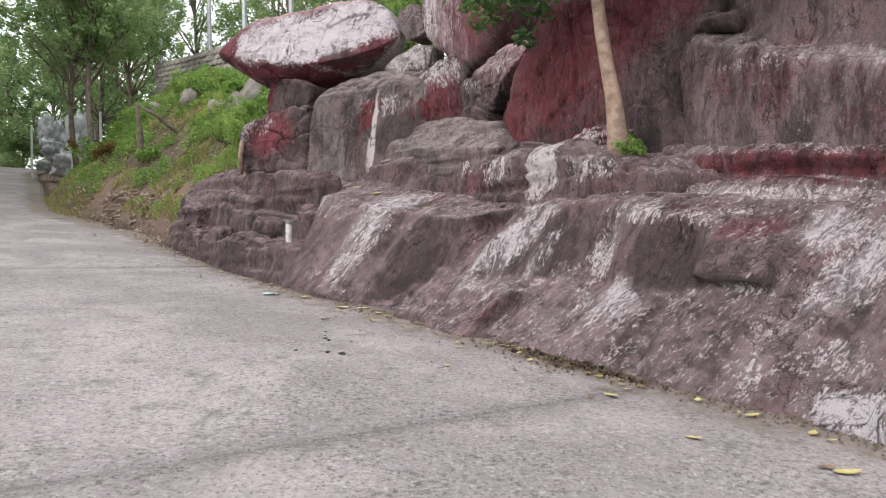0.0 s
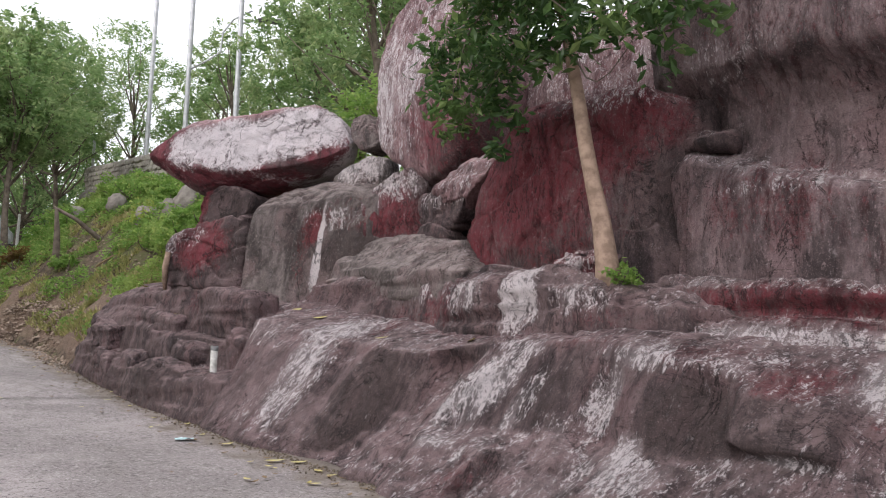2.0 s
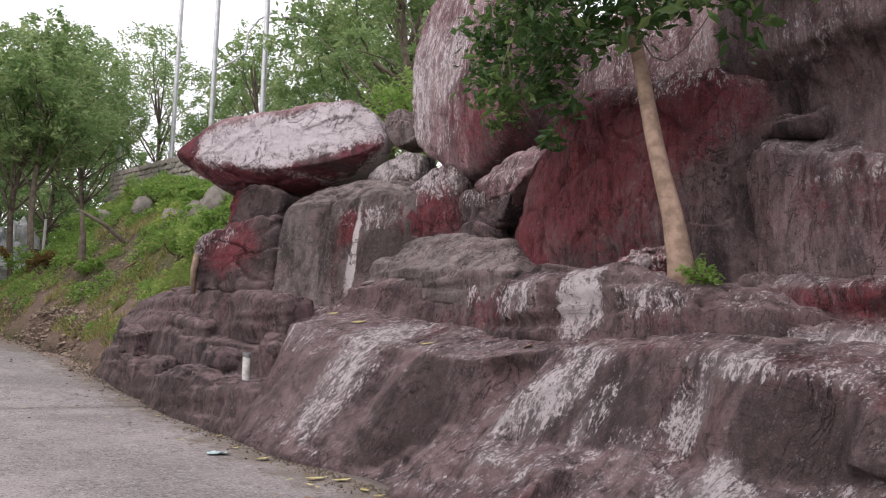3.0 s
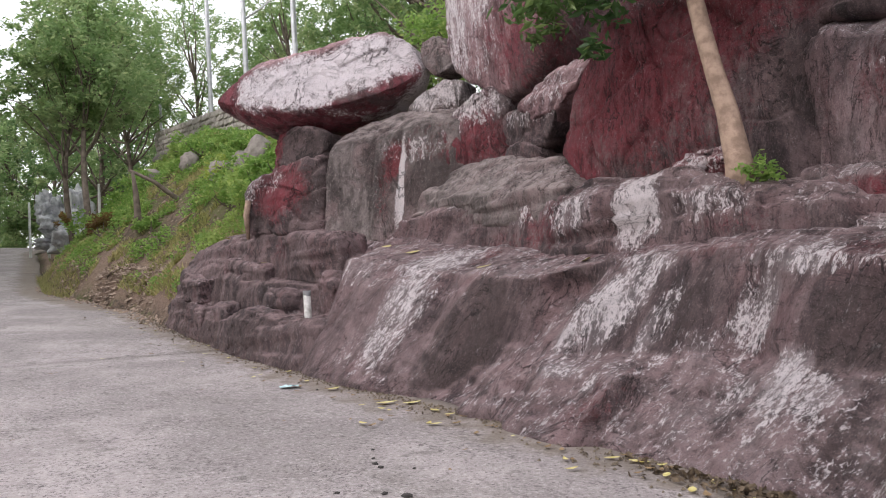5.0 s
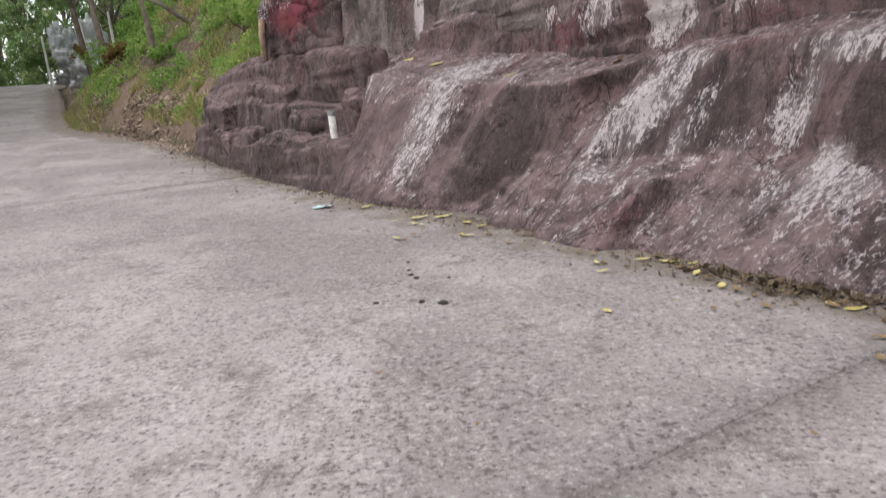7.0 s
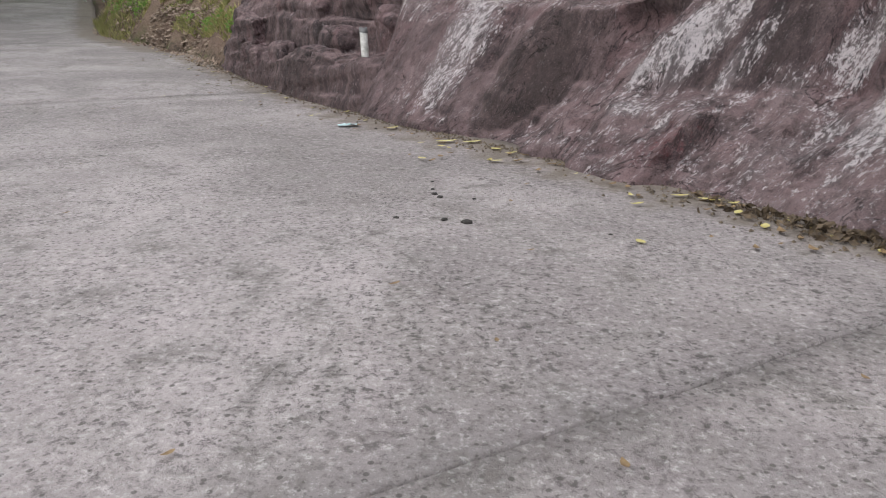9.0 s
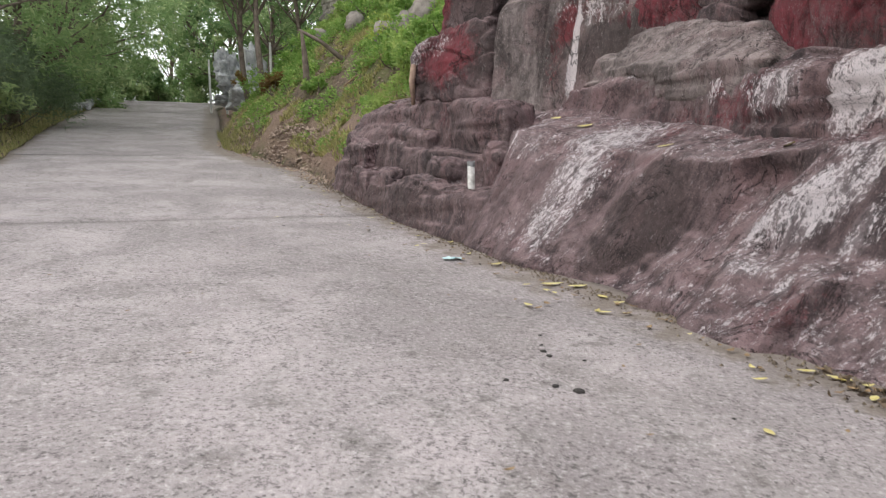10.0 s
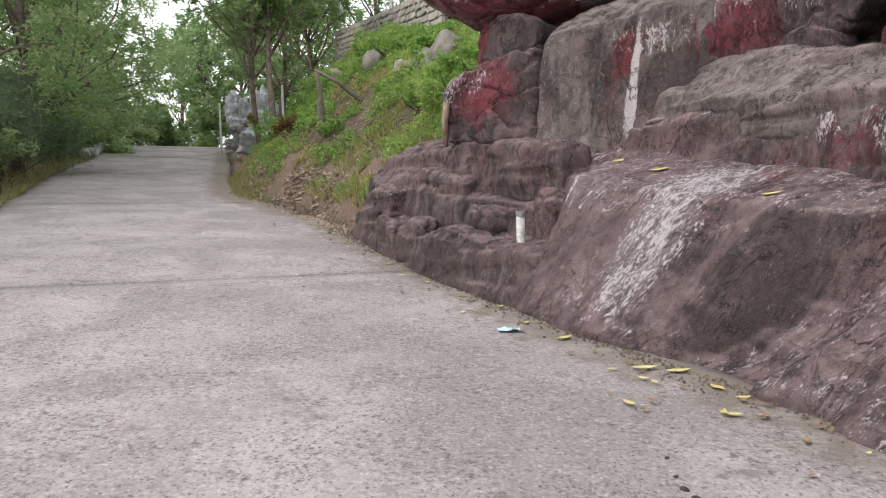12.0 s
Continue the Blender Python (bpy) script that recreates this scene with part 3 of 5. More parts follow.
rock_ledge("lower_rock", LOWER, 0.03, 110, ROCK_LOW, 1, 0.03, 1.1, 0.0, 0.025,
           white=[(9, 1.3, 0.5, 0.22, 0.63), (8.95, 0.95, 0.42, 0.5, 0.54, 0.1), (9.05, 0.45, 0.36, 0.35, 0.46), (10, 1.2, 0.4, 0.25, 0.37),
                  (6.2, 1.27, 0.34, 0.12, 0.54), (6.42, 0.88, 0.3, 0.52, 0.73, 0.6), (6, 0.8, 0.14, 0.38, 0.5, 0.4), (5.27, 0.9, 0.2, 0.42, 0.54, 0.3), (5.62, 0.62, 0.25, 0.2, 0.32),
                  (4.9, 0.5, 0.2, 0.27, 0.68), (5.2, 0.36, 0.2, 0.26, 0.42), (4.67, 0.45, 0.2, 0.16, 0.59), (6.5, 0.42, 0.36, 0.08, 0.5), (6.2, 0.36, 0.1, 0.27, 0.41),
                  (4.85, 1.3, 0.6, 0.14, 0.46), (4.2, 1.3, 0.6, 0.12, 0.46), (3.22, 1.25, 0.35, 0.25, 0.68), (2.84, 1.05, 0.26, 0.5, 0.68, 0.2), (3.05, 0.8, 0.16, 0.4, 0.54),
                  (3.6, 0.72, 0.4, 0.06, 0.54), (3.3, 0.5, 0.5, 0.12, 0.38), (2.84, 0.35, 0.3, 0.2, 0.45), (2.4, 0.1, 0.6, 0.16, 0.87), (1.8, 0.5, 0.7, 0.8, 0.42), (0, 0.5, 1.2, 0.8, 0.37), (3.28, 0.25, 0.3, 0.15, 0.35)],
           red=[(3.8, 1.22, 0.5, 0.16, 0.6), (3.15, 1.05, 0.25, 0.12, 0.5), (6.04, 0.25, 0.2, 0.2, 0.4), (8.6, 1.35, 0.45, 0.14, 0.45), (7.2, 1.4, 1.3, 0.14, 0.4), (5.0, 1.36, 1.2, 0.12, 0.35)],
           top_white=0.22, label="dark grey brown cast rock with white paint runs along the road", shape=lower_shape, crease=0.012, tall=0.4, soften=1,
           umber_and_shade=[(7.95, 0.62, 0.55, 0.75, 0.95, 0.4), (5.76, 0.95, 0.24, 0.42, 0.7, 0.4), (4.45, 0.8, 0.5, 0.45, 0.9), (3.75, 0.9, 0.4, 0.35, 0.8), (4.1, 0.3, 0.9, 0.4, 0.8), (7.4, 0.1, 0.6, 0.25, 0.5), (10.0, 0.4, 0.4, 0.5, 0.5)])

STEPS = [
    (9.6, [(4.9, -0.3), (4.92, 0.0), (5.0, 0.45), (5.05, 0.55), (5.2, 0.58), (5.3, 0.85), (5.7, 1.0), (5.9, 1.3), (6.4, 1.5), (7.0, 1.55)]),
    (10.55, [(4.22, -0.3), (4.26, 0.0), (4.42, 0.5), (4.5, 0.62), (4.85, 0.66), (4.95, 0.95), (5.5, 1.1), (5.6, 1.5), (6.3, 1.7), (7.0, 1.75)]),
    (11.2, [(4.12, -0.3), (4.16, 0.0), (4.26, 0.42), (4.36, 0.56), (4.8, 0.6), (4.88, 0.98), (5.1, 1.04), (5.25, 1.35), (6.2, 1.72), (7.0, 1.75)]),
    (12.0, [(4.02, -0.3), (4.06, 0.0), (4.16, 0.5), (4.24, 0.64), (4.6, 0.68), (4.68, 0.98), (4.95, 1.02), (5.05, 1.6), (5.6, 1.85), (7.0, 1.95)]),
    (13.0, [(4.0, -0.3), (4.05, 0.0), (4.13, 0.37), (4.2, 0.42), (4.45, 0.48), (4.52, 0.95), (4.75, 1.1), (4.88, 1.68), (5.3, 1.92), (7.0, 2.0)]),
    (14.2, [(3.98, -0.3), (4.05, 0.0), (4.13, 0.35), (4.18, 0.5), (4.35, 0.6), (4.42, 0.98), (4.6, 1.2), (4.75, 1.6), (5.3, 1.8), (7.0, 2.0)]),
    (15.6, [(3.98, -0.3), (4.02, 0.0), (4.1, 0.3), (4.15, 0.5), (4.25, 0.7), (4.33, 0.98), (4.5, 1.15), (4.65, 1.35), (5.2, 1.6), (7.0, 1.9)]),
    (16.8, [(4.1, -0.3), (4.2, -0.1), (4.3, 0.1), (4.4, 0.3), (4.5, 0.4), (4.6, 0.5), (4.8, 0.7), (5.1, 1.0), (5.7, 1.3), (7.0, 1.7)]),
]
rock_ledge("stepped_rock", STEPS, 0.03, 130, ROCK, 5, 0.03, 1.4, 0.03, 0.0, white=[(11.0, 1.6, 0.6, 0.2, 0.3)],
           red=[(12.2, 1.5, 0.5, 0.25, 0.35)], top_white=0.12, label="low dark grey stepped rock ledges beside the road", crease=0.018, tall=3.2, soften=0, umber_and_shade=[(13.0, 0.4, 4.0, 1.2, 0.55)])

for k, (a, b, top, bot, fr, bk) in enumerate([((13.35, 4.3), (12.75, 4.28), 0.66, 0.2, 0.14, 0.2), ((14.9, 4.25), (14.0, 4.28), 1.0, 0.55, 0.16, 0.3), ((14.4, 4.15), (13.6, 4.15), 0.55, -0.1, 0.14, 0.3),
                                              ((12.1, 4.6), (11.4, 4.65), 0.92, 0.4, 0.12, 0.3), ((13.9, 4.6), (12.4, 4.75), 1.28, 0.8, 0.12, 0.4), ((12.2, 4.95), (10.7, 5.15), 1.72, 1.0, 0.14, 0.5), ((10.75, 4.85), (10.4, 4.9), 1.2, 0.6, 0.12, 0.3)]):
    da, db = a[0] - 0.08, b[0] + 0.08
    cut_rock("ledge_stone", [(a[0], a[1] - fr * 0.6, bot), (a[0], a[1] - fr * 0.7, top - 0.1), (b[0], b[1] - fr * 0.6, bot), (b[0], b[1] - fr * 0.7, top - 0.13), (da, a[1] - fr * 0.3, top), (db, b[1] - fr * 0.2, top - 0.03), (0.5 * (a[0] + b[0]), 0.5 * (a[1] + b[1]) - fr, top - 0.12), (0.5 * (a[0] + b[0]), 0.5 * (a[1] + b[1]) - fr * 0.9, bot)],
             (0.0, bk), ROCK, 60 + k, 16, 5, 0.03, 2.0, 0.0, 0.03, 0.02, 2.4, top_white=0.12, label="dark angular ledge stone in the stepped rock")

MIDDLE = [
    (4.2, [(7.0, 1.2), (7.05, 1.45), (7.1, 1.6), (7.2, 1.7), (7.6, 1.8), (8.5, 1.85)]),
    (5.1, [(6.2, 1.2), (6.25, 1.5), (6.3, 1.75), (6.6, 1.85), (7.2, 2.0), (8.5, 2.0)]),
    (5.7, [(6.0, 1.2), (6.05, 1.45), (6.1, 1.8), (6.35, 1.95), (7.2, 2.0), (8.5, 2.05)]),
    (6.4, [(5.92, 1.1), (5.98, 1.45), (6.05, 1.9), (6.25, 2.04), (7.2, 2.05), (8.5, 2.1)]),
    (7.2, [(5.95, 1.1), (6.0, 1.4), (6.05, 1.9), (6.3, 2.06), (7.2, 2.1), (8.5, 2.2)]),
    (8.2, [(6.05, 1.1), (6.1, 1.35), (6.2, 1.9), (6.45, 2.1), (7.1, 2.3), (8.5, 2.7)]),
    (9.0, [(6.1, 1.2), (6.15, 1.5), (6.25, 1.95), (6.5, 2.15), (7.0, 2.5), (8.5, 2.9)]),
    (10.2, [(5.95, 1.2), (6.0, 1.5), (6.1, 1.9), (6.3, 2.05), (6.9, 2.5), (8.5, 2.9)]),
    (11.2, [(5.9, 1.3), (5.95, 1.5), (6.05, 1.7), (6.25, 1.8), (6.9, 2.0), (8.5, 2.6)]),
    (13.4, [(5.6, 1.3), (5.65, 1.5), (5.7, 1.75), (5.9, 1.9), (6.9, 2.0), (8.5, 2.6)]),
]
rock_ledge("middle_rock", MIDDLE, 0.035, 70, ROCK, 9, 0.04, 1.3, 0.045, 0.04,
           white=[(6.62, 1.75, 0.34, 0.45, 1.0), (7.55, 1.8, 0.42, 0.3, 0.6), (5.9, 1.78, 0.35, 0.22, 0.5), (8.3, 1.85, 0.5, 0.2, 0.4)],
           red=[(7.9, 1.7, 0.7, 0.4, 0.5), (8.6, 1.5, 0.6, 0.2, 0.35), (5.7, 1.6, 0.4, 0.2, 0.3)], top_white=0.2,
           label="dark brown rock step with peeling white paint patches")

BEDS = [
    (-7.0, [(6.3, 1.2), (6.4, 1.42), (6.55, 1.48), (6.75, 1.5), (6.8, 1.85), (7.0, 1.95), (7.8, 2.0)]),
    (2.4, [(6.2, 1.2), (6.3, 1.42), (6.5, 1.52), (6.7, 1.55), (6.76, 1.82), (6.95, 1.92), (7.8, 2.0)]),
    (3.6, [(6.15, 1.2), (6.3, 1.46), (6.5, 1.55), (6.72, 1.6), (6.78, 1.86), (6.95, 1.95), (7.8, 2.05)]),
    (4.6, [(6.2, 1.2), (6.3, 1.5), (6.5, 1.6), (6.7, 1.65), (6.78, 1.9), (6.95, 1.97), (7.8, 2.05)]),
    (5.5, [(6.35, 1.2), (6.42, 1.55), (6.55, 1.7), (6.65, 1.78), (6.75, 1.92), (6.95, 1.98), (7.8, 2.05)]),
]
rock_ledge("bedded_rock", BEDS, 0.04, 64, ROCK, 13, 0.03, 1.2, 0.09, 0.0,
           white=[(4.2, 1.52, 1.6, 0.1, 0.6), (3.0, 1.5, 1.2, 0.1, 0.5)], red=[(4.0, 1.8, 1.6, 0.24, 0.62), (2.0, 1.8, 2.5, 0.24, 0.55)],
           top_white=0.28, label="thin bedded dark red rock shelf edged with white")

# ---- right rock wall with its overhang ----
WALL = [
    (-7.0, [(6.95, 1.6), (6.95, 2.0), (6.9, 2.3), (7.0, 2.35), (7.35, 2.42), (7.45, 2.6), (7.45, 3.3), (7.22, 3.5), (6.95, 3.8), (7, 5.4), (7.5, 6.6), (9.5, 7.2)]),
    (2.4, [(6.9, 1.6), (6.9, 1.95), (6.85, 2.4), (6.95, 2.5), (7.3, 2.58), (7.42, 2.75), (7.45, 3.4), (7.22, 3.6), (6.95, 3.9), (7, 5.4), (7.5, 6.6), (9.5, 7.2)]),
    (3.5, [(6.9, 1.6), (6.9, 1.95), (6.88, 2.62), (6.98, 2.75), (7.38, 2.83), (7.5, 3.0), (7.55, 3.6), (7.32, 3.8), (7.05, 4.05), (7.05, 5.4), (7.5, 6.6), (9.5, 7.2)]),
    (4.6, [(7.0, 1.6), (7.0, 1.98), (7.0, 2.9), (7.1, 3.03), (7.45, 3.12), (7.55, 3.3), (7.6, 3.8), (7.42, 4.0), (7.2, 4.2), (7.2, 5.4), (7.5, 6.6), (9.5, 7.2)]),
    (5.4, [(7.15, 1.6), (7.15, 2.0), (7.2, 3.15), (7.3, 3.3), (7.6, 3.42), (7.72, 3.55), (7.76, 3.8), (7.58, 4.0), (7.35, 4.2), (7.35, 5.4), (7.6, 6.4), (9.5, 7.0)]),
    (6.2, [(7.5, 1.6), (7.5, 2.0), (7.6, 3.2), (7.7, 3.4), (8.0, 3.5), (8.3, 3.6), (8.35, 3.8), (8.12, 4.0), (7.8, 4.4), (7.8, 5.0), (8.3, 5.6), (9.5, 6.0)]),
]
rock_ledge("rock_wall", WALL, 0.05, 120, ROCK_WALL, 17, 0.08, 0.7, 0.0, 0.05,
           white=[(5.0, 4.3, 0.7, 0.3, 0.3), (4.0, 2.85, 1.6, 0.1, 0.35), (3.0, 4.4, 0.8, 0.4, 0.35), (4.0, 5.0, 1.5, 0.5, 0.25)],
           red=[(4.5, 2.75, 0.9, 0.6, 0.45), (3.3, 2.4, 0.8, 0.5, 0.4), (4.2, 4.5, 2.2, 1.2, 0.3), (2.0, 2.3, 1.2, 0.5, 0.4), (5.3, 2.6, 0.5, 0.5, 0.2)], top_white=0.35,
           label="tall dark brown painted rock wall with an overhang", crease=0.02, tall=0.5)

rock_mass("flat_stone", (5.62, 7.55), (4.98, 7.5), [0, 0.15, 0.5, 0.85, 1], [3.52, 3.6, 3.63, 3.58, 3.48], [3.42, 3.36, 3.34, 3.34, 3.4],
          [0.03, 0.16, 0.22, 0.16, 0.03], [0.03, 0.2, 0.25, 0.2, 0.03], ROCK, 3, 36, 32, 2.4, 0.02, 3, top_white=0.2, label="flat dark stone lying on the rock shelf")

# ---- red block behind the tree ----
cut_rock("red_rock", [(8.44, 6.9, 1.7), (8.5, 6.92, 2.75), (8.3, 7.05, 3.45), (7.8, 7.1, 4.12), (7.7, 7.3, 4.3), (6.95, 7.3, 4.28), (6.2, 7.25, 4.26), (5.85, 7.2, 4.2),
                      (5.8, 7.02, 2.95), (5.78, 7.0, 1.7), (5.3, 7.6, 4.05), (5.3, 7.6, 1.7), (6.7, 6.92, 1.7), (6.9, 6.88, 3.2)], (0.0, 1.5), ROCK, 21, 26, 7, 0.05, 1.1, 0.025, 0.0, 0.035, 0.8,
         white=[(6.3, 4.1, 1.6, 0.25, 0.3)], red=[(7.4, 3.4, 1.5, 1.3, 0.9), (6.3, 3.8, 0.9, 0.8, 0.75), (8.2, 2.5, 0.7, 0.9, 0.8), (6.9, 2.6, 1.1, 0.7, 0.5)], umber_and_shade=[(7.2, 2.35, 0.8, 0.5, 0.5), (5.7, 2.8, 0.35, 1.0, 0.5)], label="large deep red painted rock block")
cut_rock("small_rock", [(6.52, 6.35, 1.85), (6.45, 6.38, 2.16), (6.33, 6.45, 2.3), (5.95, 6.45, 2.3), (5.85, 6.38, 1.85)], (0.0, 0.5), ROCK, 23, 12, 6, 0.06, 2.6, 0.0, 0.04, 0.06, 1.6,
         white=[(6.3, 2.25, 0.5, 0.25, 0.5)], red=[(6.2, 2.1, 0.6, 0.35, 0.6)], label="low reddish rock at the foot of the tree")

# ---- pink standing rock ----
cut_rock("standing_rock", [(11.6, 7.55, 4.5), (11.8, 7.65, 6.0), (11.75, 7.9, 6.9), (11.0, 7.4, 3.92), (10.35, 7.38, 3.8), (9.7, 7.35, 3.45), (9.15, 7.3, 3.6), (8.75, 7.15, 4.35), (9.5, 7.1, 5.1),
                           (8.75, 7.4, 5.6), (8.8, 7.6, 4.2), (9.6, 7.7, 3.4), (11.0, 8.0, 7.4), (9.2, 7.7, 7.2)], (0.0, 1.4), ROCK_PINK, 25, 16, 7, 0.06, 0.8, 0.03, 0.0, 0.02, 0.5,
         white=[(11.2, 5.2, 0.7, 1.6, 0.6), (10.3, 5.4, 0.9, 1.0, 0.55), (10.0, 6.6, 1.8, 1.2, 0.35), (10.4, 4.4, 0.7, 0.5, 0.35)],
         # the low dark marks paint in the shade of the rock's underside
         umber_and_shade=[(9.2, 3.8, 0.7, 0.7, 0.8), (9.7, 3.5, 0.6, 0.25, 0.8)], red=[(9.5, 4.3, 0.9, 0.9, 0.5), (10.5, 6.2, 1.5, 1.3, 0.3), (11.5, 5.5, 0.3, 1.6, 0.45), (10.2, 4.7, 0.6, 0.4, 0.4)], label="tall pink and white painted standing rock")

rock_mass("back_rock", (10.4, 9.3), (5.6, 9.2), [0, 0.06, 0.3, 0.6, 0.9, 1], [5.0, 5.8, 6.3, 6.2, 5.8, 5.0], [2.5] * 6, [0.1, 0.5, 0.7, 0.7, 0.5, 0.1], [0.3, 1, 1.3, 1.3, 1, 0.3], ROCK_PINK, 29, 60, 60, 3.0, 0.1, 0.7, 0.05,
          white=[(8, 5, 2.5, 1.5, 0.3)], red=[(7, 4.5, 2, 1.2, 0.35)], label="pinkish rock face behind the tree")

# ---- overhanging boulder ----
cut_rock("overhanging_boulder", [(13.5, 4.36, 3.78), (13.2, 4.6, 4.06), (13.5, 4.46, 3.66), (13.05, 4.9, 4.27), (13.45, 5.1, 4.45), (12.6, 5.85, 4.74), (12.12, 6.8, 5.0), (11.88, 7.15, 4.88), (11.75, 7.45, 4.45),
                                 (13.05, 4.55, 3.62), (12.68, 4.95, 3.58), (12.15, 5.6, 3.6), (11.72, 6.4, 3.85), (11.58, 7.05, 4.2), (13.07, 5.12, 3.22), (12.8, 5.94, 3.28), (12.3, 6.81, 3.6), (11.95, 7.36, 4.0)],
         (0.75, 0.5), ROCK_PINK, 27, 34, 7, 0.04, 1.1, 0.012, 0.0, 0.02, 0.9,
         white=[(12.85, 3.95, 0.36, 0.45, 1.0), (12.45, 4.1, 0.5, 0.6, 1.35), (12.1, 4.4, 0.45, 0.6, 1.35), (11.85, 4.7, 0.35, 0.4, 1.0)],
         # along the underside: dark paint, deepened by shade put into the colour
         red=[(12.4, 3.5, 1.2, 0.36, 0.8), (13.25, 3.9, 0.45, 0.5, 0.8), (11.75, 4.1, 0.3, 0.45, 0.7), (12.15, 3.9, 0.25, 0.2, 0.5)], umber_and_shade=[(12.5, 3.28, 1.1, 0.25, 0.9), (13.5, 3.7, 0.22, 0.2, 1.0), (11.9, 3.75, 0.5, 0.3, 0.8)], label="long white and red painted boulder overhanging the road bank")

# ---- rocks that carry it ----
cut_rock("carrier_rock", [(11.95, 5.55, 2.95), (11.95, 5.35, 1.3), (12.15, 5.8, 3.2), (11.7, 6.7, 3.65), (11.2, 6.1, 3.12), (10.35, 6.95, 3.42), (10.1, 6.8, 1.3), (10.75, 6.25, 1.3), (11.3, 5.8, 1.3), (12.5, 5.86, 3.05), (12.5, 5.7, 1.3)],
         (0.6, 1.0), ROCK_GREY, 31, 22, 7, 0.035, 0.9, 0.05, 0.0, 0.012, 0.25, white=[(11.0, 2.45, 0.07, 0.75, 1.5), (10.9, 2.9, 0.5, 0.25, 0.35)],
         # the highest dark mark paints the boulder's shadow onto the rock
         red=[(11.12, 2.75, 0.14, 0.35, 0.9), (10.7, 3.0, 0.5, 0.35, 0.4), (11.2, 2.3, 0.12, 0.6, 0.35)], top_white=0.1, umber_and_shade=[(10.6, 2.4, 0.4, 0.6, 0.8), (11.9, 3.2, 0.7, 0.35, 0.8), (11.4, 2.6, 0.12, 0.9, 0.5)], label="grey draped rock with a white paint run under the boulder")
cut_rock("red_lump", [(10.7, 6.6, 3.28), (10.45, 7.0, 3.62), (10.2, 7.2, 3.86), (9.95, 7.38, 3.6), (9.85, 7.35, 2.9), (10.6, 6.62, 2.0), (9.8, 7.2, 2.0), (10.65, 6.6, 2.6)], (0.1, 0.8), ROCK, 33, 14, 6, 0.06, 1.5, 0.02, 0.0, 0.03,
         white=[(10.3, 3.5, 0.5, 0.35, 0.55), (10.5, 3.2, 0.3, 0.2, 0.4)], red=[(10.25, 3.0, 0.6, 0.55, 0.75)], top_white=0.15, label="rounded dark red rock between larger rocks")
cut_rock("pale_rock", [(11.68, 6.8, 3.68), (11.42, 6.97, 3.93), (11.25, 7.3, 4.14), (11.08, 7.46, 4.05), (11.0, 7.34, 3.5), (11.07, 7.1, 3.3), (11.52, 6.78, 3.2)], (0.2, 0.5), ROCK_GREY, 35, 24, 6, 0.035, 2.2, 0.0, 0.0, 0.03,
         white=[(11.35, 3.9, 0.5, 0.4, 0.75)], label="pale whitish angular rock beside the boulder")
cut_rock("wedge_rock", [(12.0, 7.36, 4.86), (11.73, 7.48, 4.98), (11.47, 7.57, 4.66), (11.3, 7.43, 4.33), (11.6, 7.32, 4.2), (11.85, 7.22, 4.5)], (0.1, 0.5), ROCK_GREY, 37, 14, 6, 0.03, 2.0, 0.0, 0.0, 0.02,
         top_white=0.15, label="grey wedged stone behind the boulder")
cut_rock("grey_slab", [(9.35, 7.1, 3.26), (9.4, 7.24, 3.52), (8.7, 7.55, 3.9), (8.25, 7.34, 3.7), (8.55, 7.05, 3.2), (8.75, 7.2, 2.9), (9.6, 7.4, 3.3)], (0.1, 0.6), ROCK_PINK, 39, 26, 6, 0.03, 1.8, 0.0, 0.02, 0.03,
         white=[(8.9, 3.6, 0.6, 0.4, 0.4)], label="pinkish grey sloping slab leaning on the red rock")
cut_rock("dark_stone", [(9.84, 7.2, 3.28), (9.5, 7.2, 3.34), (8.62, 7.05, 3.18), (8.7, 7.05, 2.9), (9.05, 7.1, 2.7), (9.8, 7.2, 2.9)], (0.0, 0.5), ROCK, 41, 16, 6, 0.05, 2.0, 0.0, 0.02, 0.04,
         white=[(9.2, 3.2, 0.7, 0.2, 0.35)], label="rounded dark stone under the sloping slab")
cut_rock("dark_stone", [(9.7, 7.05, 2.8), (9.37, 7.0, 2.86), (8.95, 6.98, 2.74), (8.82, 6.95, 2.45), (9.25, 6.9, 2.45), (9.65, 7.0, 2.45)], (0.0, 0.4), ROCK, 42, 10, 6, 0.04, 2.2, 0.0, 0.0, 0.03,
         top_white=0.1, label="small dark stone on the flat grey rock")
cut_rock("flat_grey_rock", [(10.95, 6.25, 1.6), (10.9, 6.3, 2.06), (7.7, 6.25, 2.06), (7.7, 6.2, 1.6), (10.85, 6.85, 2.6), (9.3, 6.9, 2.68), (8.3, 6.85, 2.5), (9.4, 6.18, 2.1)], (0.0, 0.7), ROCK_GREY, 47, 26, 6, 0.03, 1.4, 0.0, 0.04, 0.015, 2.4,
         white=[(9.2, 2.4, 1.4, 0.3, 0.15)], top_white=0.15, label="low grey bedded rock in front of the red rocks")
